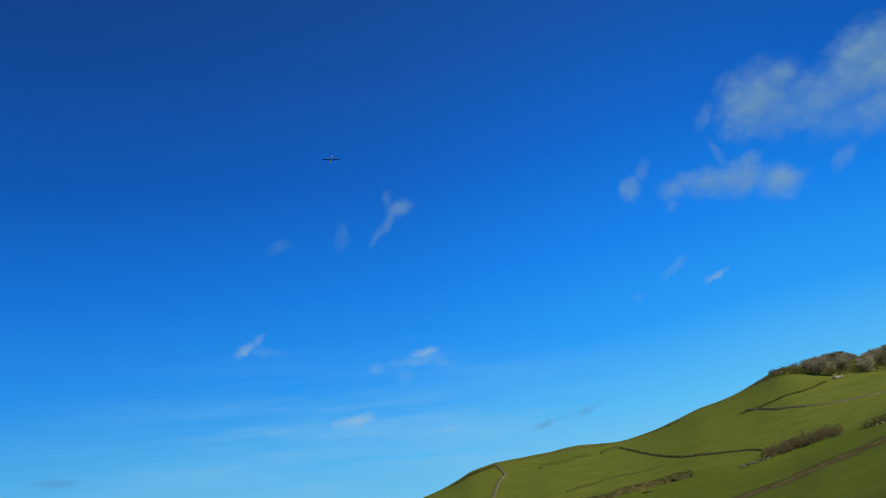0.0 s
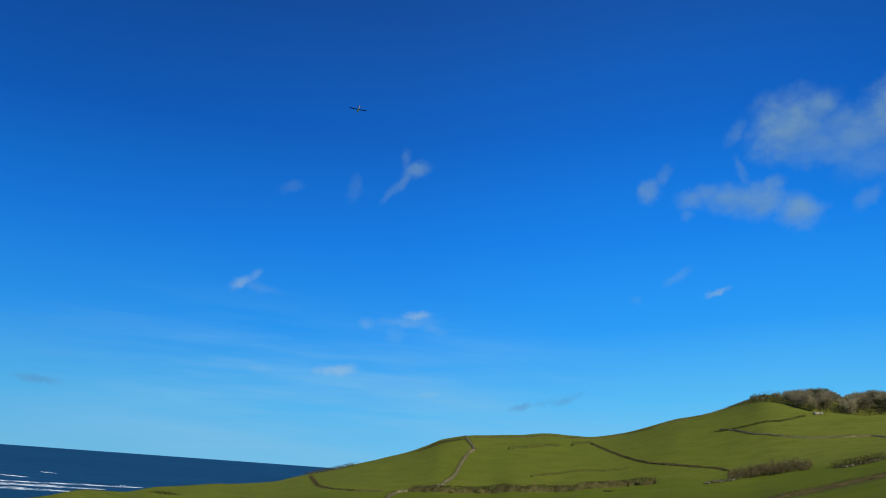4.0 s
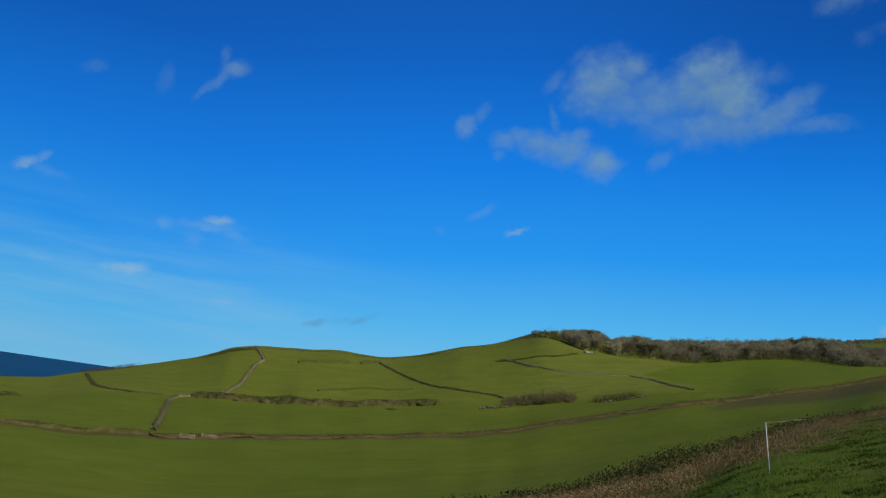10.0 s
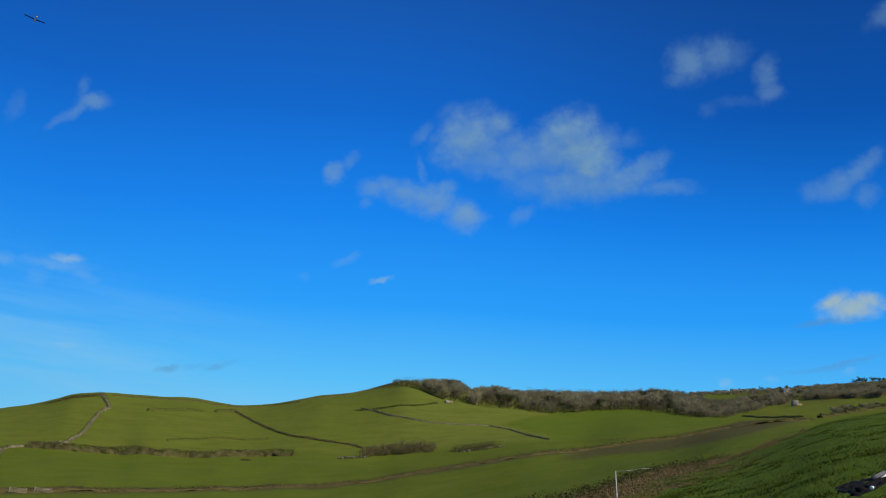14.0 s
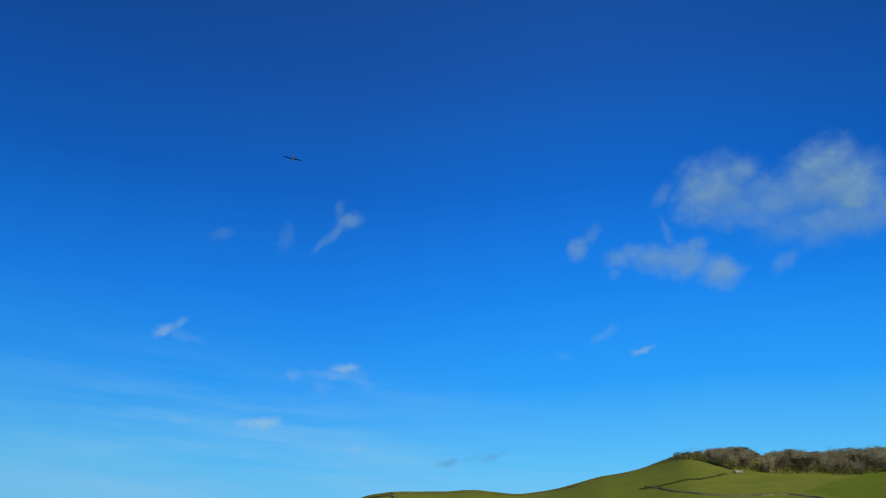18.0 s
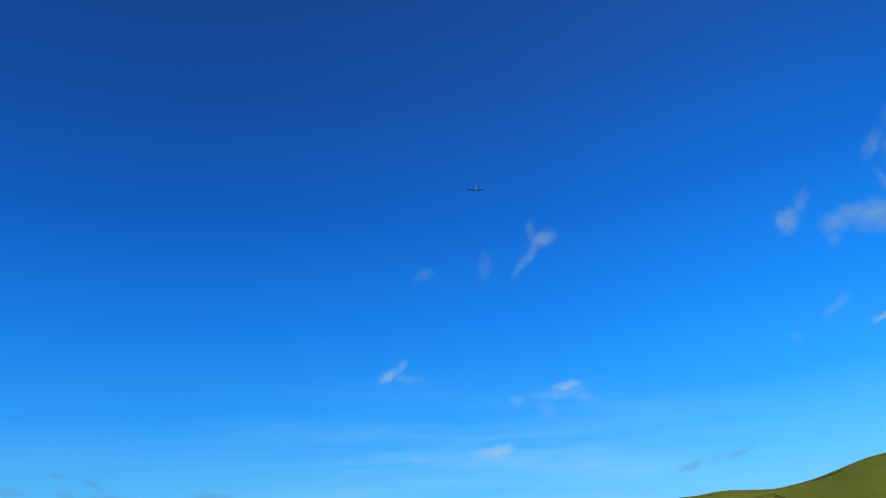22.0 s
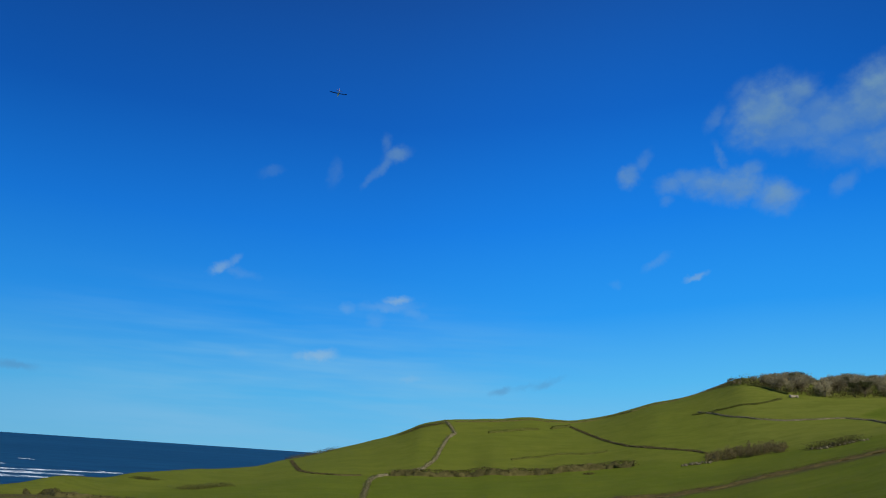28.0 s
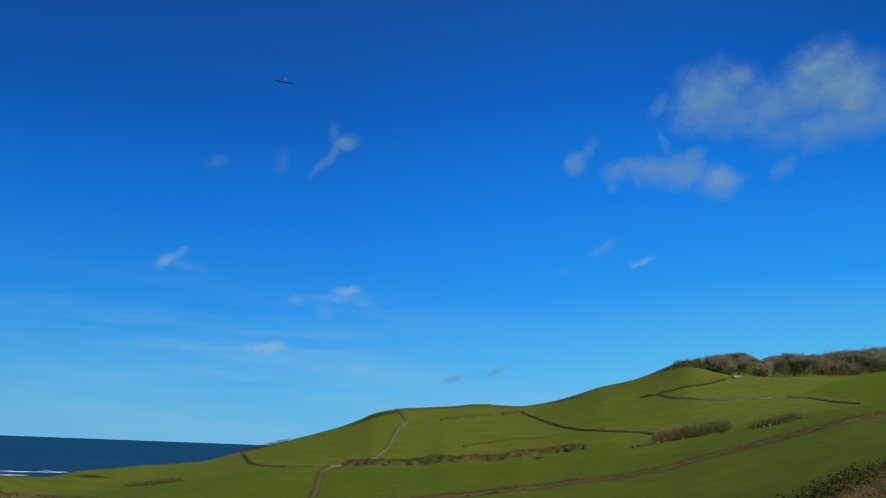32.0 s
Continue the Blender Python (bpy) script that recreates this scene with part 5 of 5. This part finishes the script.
    d = seen_at(50.4, 3.05, 6.0)
    part("flap", mesh_of("flap", tuple(q - np.array(b) if n == 0 else q for n, q in enumerate(panel_between(sight(50.21, 3.14, d), sight(50.92, 3.62, d + 0.3), 0.30 * s, 0.22 * s, 0.12))), NAVY_CLOTH, True), bag, "dark navy lid flap")


model_plane_parked()


def model_plane_flying():
    az, e, r = -7.8, 23.4, 72.0
    at = bearing(az, r * math.cos(radians(e)), EYE + r * math.sin(radians(e)))
    ob = thing("flying_model_plane", "small high-wing model aeroplane flying high overhead", "model aircraft", at)
    ob.matrix_basis = Matrix.Translation(at) @ pose(0, 0, 0, 0, 0, -az + 6) @ pose(0, 0, 0, 4, 2, 0)
    fus = join([stick((0, 0.55, -0.04), (0, 0.15, -0.05), 0.035, 0.075, 10), stick((0, 0.15, -0.05), (0, -0.2, -0.04), 0.075, 0.06, 10), stick((0, -0.2, -0.04), (0, -0.72, 0.02), 0.06, 0.022, 10)])
    part("fuselage", mesh_of("fuselage", fus, WHITE_FOAM, True), ob)
    wing = wing_panel(0.74, 0.25, 0.21, 0.14)
    for sgn in (1, -1):
        m = Matrix.Translation((0, 0.1, 0.04)) @ Matrix.Diagonal((sgn, 1, 1, 1)) @ pose(0, 0, 0, 0, -3, 0)
        part("wing", mesh_of("wing", turned(wing, m), BLACK_CLOTH, True), ob, "dark wing")
        m = Matrix.Translation((0, -0.66, 0.03)) @ Matrix.Diagonal((sgn, 1, 1, 1))
        part("tailplane", mesh_of("tailplane", turned(wing_panel(0.24, 0.12, 0.09, 0.1), m), YELLOW_FILM, True), ob)
    m = Matrix.Translation((0, -0.67, 0.03)) @ pose(0, 0, 0, 0, -90, 0)
    part("tail_fin", mesh_of("tail_fin", turned(wing_panel(0.2, 0.14, 0.09, 0.1), m), YELLOW_FILM, True), ob)


model_plane_flying()


def house(az, r, w, d, h, wall, label, turn=0.0, name="house", windows=2):
    """A small gabled house: walls, roof, chimney, windows, door."""
    ob = thing(name, label, "house", spot(az, r, -0.3))
    ob.rotation_euler = (0, 0, radians(turn - az))
    v = np.array([(-w / 2, -d / 2, 0), (w / 2, -d / 2, 0), (w / 2, d / 2, 0), (-w / 2, d / 2, 0), (-w / 2, -d / 2, h), (w / 2, -d / 2, h), (w / 2, d / 2, h), (-w / 2, d / 2, h), (-w / 2, 0, h + d * 0.38), (w / 2, 0, h + d * 0.38)])
    f = np.array([(0, 1, 5), (0, 5, 4), (2, 3, 7), (2, 7, 6), (1, 2, 6), (1, 6, 5), (3, 0, 4), (3, 4, 7), (5, 6, 9), (7, 4, 8)])
    part("wall", mesh_of("wall", (v, f), wall), ob)
    slope = math.degrees(math.atan2(d * 0.38, d / 2))
    for sgn in (1, -1):
        m = Matrix.Translation((0, sgn * d * 0.27, h + d * 0.38 * 0.46 + 0.1)) @ pose(0, 0, 0, -sgn * slope, 0, 0)
        part("roof", mesh_of("roof", turned(slab(w + 0.5, d * 0.68, 0.16, (0, 0, -0.08)), m), SLATE), ob)
    part("chimney", mesh_of("chimney", slab(0.7, 0.6, 1.5, (w * 0.36, 0, h + d * 0.3)), wall), ob)
    for i in range(windows):
        x = (i + 0.5) / windows * w - w / 2
        win = part("window", mesh_of("window", slab(0.9, 0.1, 1.1, (x, -d / 2 - 0.02, h * 0.45)), GLASS_DARK), ob)
        part("sill", mesh_of("sill", slab(1.1, 0.2, 0.1, (x, -d / 2 - 0.05, h * 0.45 - 0.12)), wall), win)
    part("door", mesh_of("door", slab(0.95, 0.1, 2.0, (w * 0.08, -d / 2 - 0.03, 0.3)), BARK), ob)
    return ob


for az, w, h, t in ((39.7, 12, 2.2, 40), (40.1, 9, 2.3, 30), (41.4, 8, 2.4, 50), (41.75, 9, 2.3, 35), (42.3, 22, 2.8, 42), (42.7, 12, 3.0, 28), (43.1, 10, 2.6, 48), (43.5, 9, 2.4, 40), (46.3, 9, 2.2, 35)):
    house(az, 1560 + RNG.uniform(-20, 20), w * 0.8, 4.5, h + 1.0, WHITEWASH, "far whitewashed house with a slate roof", t)
house(45.36, seen_at(45.36, 7.75, 430.0), 8, 4.5, 2.6, WHITEWASH, "white cottage below the far skyline", 40)
house(51.0, 1560, 13, 6, 3.2, GREY_STONE, "long pale farmhouse among far trees", 40, windows=3)


def ruin_tower():
    az, r = 45.9, seen_at(45.9, 7.03, 430.0)
    ob = thing("stone_tower", "square grey stone tower with a lean-to", "tower", spot(az, r, -0.5))
    ob.rotation_euler = (0, 0, radians(20 - az))
    ob.scale = (0.72, 0.72, 0.66)
    part("wall", mesh_of("wall", slab(5.0, 4.5, 6.0, bevel=0.12), GREY_STONE), ob)
    for x, y in ((-2.2, -2.0), (2.2, -2.0), (2.2, 2.0), (-2.2, 2.0)):
        part("merlon", mesh_of("merlon", slab(0.6, 0.6, 0.8, (x, y, 6.0), 0.05), GREY_STONE), ob)
    part("lean_to", mesh_of("lean_to", slab(3.4, 4.0, 3.4, (4.1, 0, 0), 0.1), GREY_STONE), ob)
    part("doorway", mesh_of("doorway", slab(1.1, 0.12, 2.2, (0.3, -2.28, 0.4)), GLASS_DARK), ob)
    part("window", mesh_of("window", slab(0.7, 0.12, 1.3, (-0.6, -2.28, 3.6)), GLASS_DARK), ob)


ruin_tower()


def stone_hut():
    az = 23.75
    r = seen_at(az, 4.66, 400.0)
    ob = thing("stone_hut", "small roofless pale stone hut at the corner of the wood", "hut", spot(az, r, -0.3))
    ob.rotation_euler = (0, 0, radians(15 - az))
    ob.scale = (0.8, 0.8, 0.62)
    for nm, sx, sy, sz, x, y in (("front_wall", 2.0, 0.5, 2.4, -1.9, -1.6), ("front_wall", 1.4, 0.5, 2.7, 2.2, -1.6), ("back_wall", 5.8, 0.5, 3.0, 0, 1.6), ("side_wall", 0.5, 2.7, 2.8, -2.65, 0), ("side_wall", 0.5, 2.7, 2.5, 2.65, 0), ("lintel", 2.6, 0.5, 0.5, 0.3, -1.6)):
        z = 2.2 if nm == "lintel" else 0.0
        part(nm, mesh_of(nm, slab(sx, sy, sz, (x, y, z), 0.08), GREY_STONE), ob)


stone_hut()


def field_gate(az, e, group="field gates on the track"):
    r = seen_at(az, e, 150.0)
    ob = thing("field_gate", "weathered grey five-bar field gate", "gate", spot(az, r), group=group)
    ob.rotation_euler = (0, 0, radians(-az + 6))
    for x in (-1.9, 1.9):
        part("post", mesh_of("post", stick((x, 0, -0.4), (x, 0, 1.45), 0.11, 0.10, 8), WOOD_POST), ob)
    for i in range(5):
        part("bar", mesh_of("bar", slab(3.6, 0.05, 0.08, (0, 0, 0.2 + 0.24 * i), 0.01), WOOD_POST), ob)
    part("brace", mesh_of("brace", stick((-1.75, 0.04, 0.25), (1.75, 0.04, 1.2), 0.05, 0.05, 6), WOOD_POST), ob)


for az, e in ((-1.78, -4.5), (-0.44, -4.33)):
    field_gate(az, e)


def surf():
    ob = thing("surf", "white breaking surf rolling in below the cliffs", "surf", kind="stuff")
    lines = [(-46, -19.2, 1350, 22), (-46, -21.0, 1260, 34), (-44, -23.0, 1165, 30), (-20.2, -18.8, 1340, 9), (-28, -25.4, 1500, 9), (-42, -31, 1450, 16), (-24.8, -23.9, 1700, 7)]
    for a0, a1, r, w in lines:
        n = 90
        v, f = [], []
        jag = np.convolve(RNG.uniform(0, 1, n + 6), np.ones(4) / 4, "valid")
        for i in range(n):
            t = i / (n - 1)
            az = a0 + (a1 - a0) * t
            fat = w * math.sin(math.pi * t) ** 0.5 * (0.35 + 1.3 * jag[i])
            mid = r + 26 * math.sin(t * 7 + r) * 0.4 - 40 * t + 14 * jag[i]
            for k, q in enumerate((-1.0, -0.35, 0.35, 1.0)):
                p = bearing(az, mid + fat * q, (0.05, 0.8, 1.0, 0.05)[k] * (0.4 + 0.6 * jag[i]))
                v.append(p[:])
        for i in range(n - 1):
            for j in range(3):
                a = i * 4 + j
                f += [(a, a + 4, a + 5), (a, a + 5, a + 1)]
        tagged(part("breaker", mesh_of("breaker", (np.array(v), np.array(f)), FOAM, True), ob), kind="stuff")


surf()
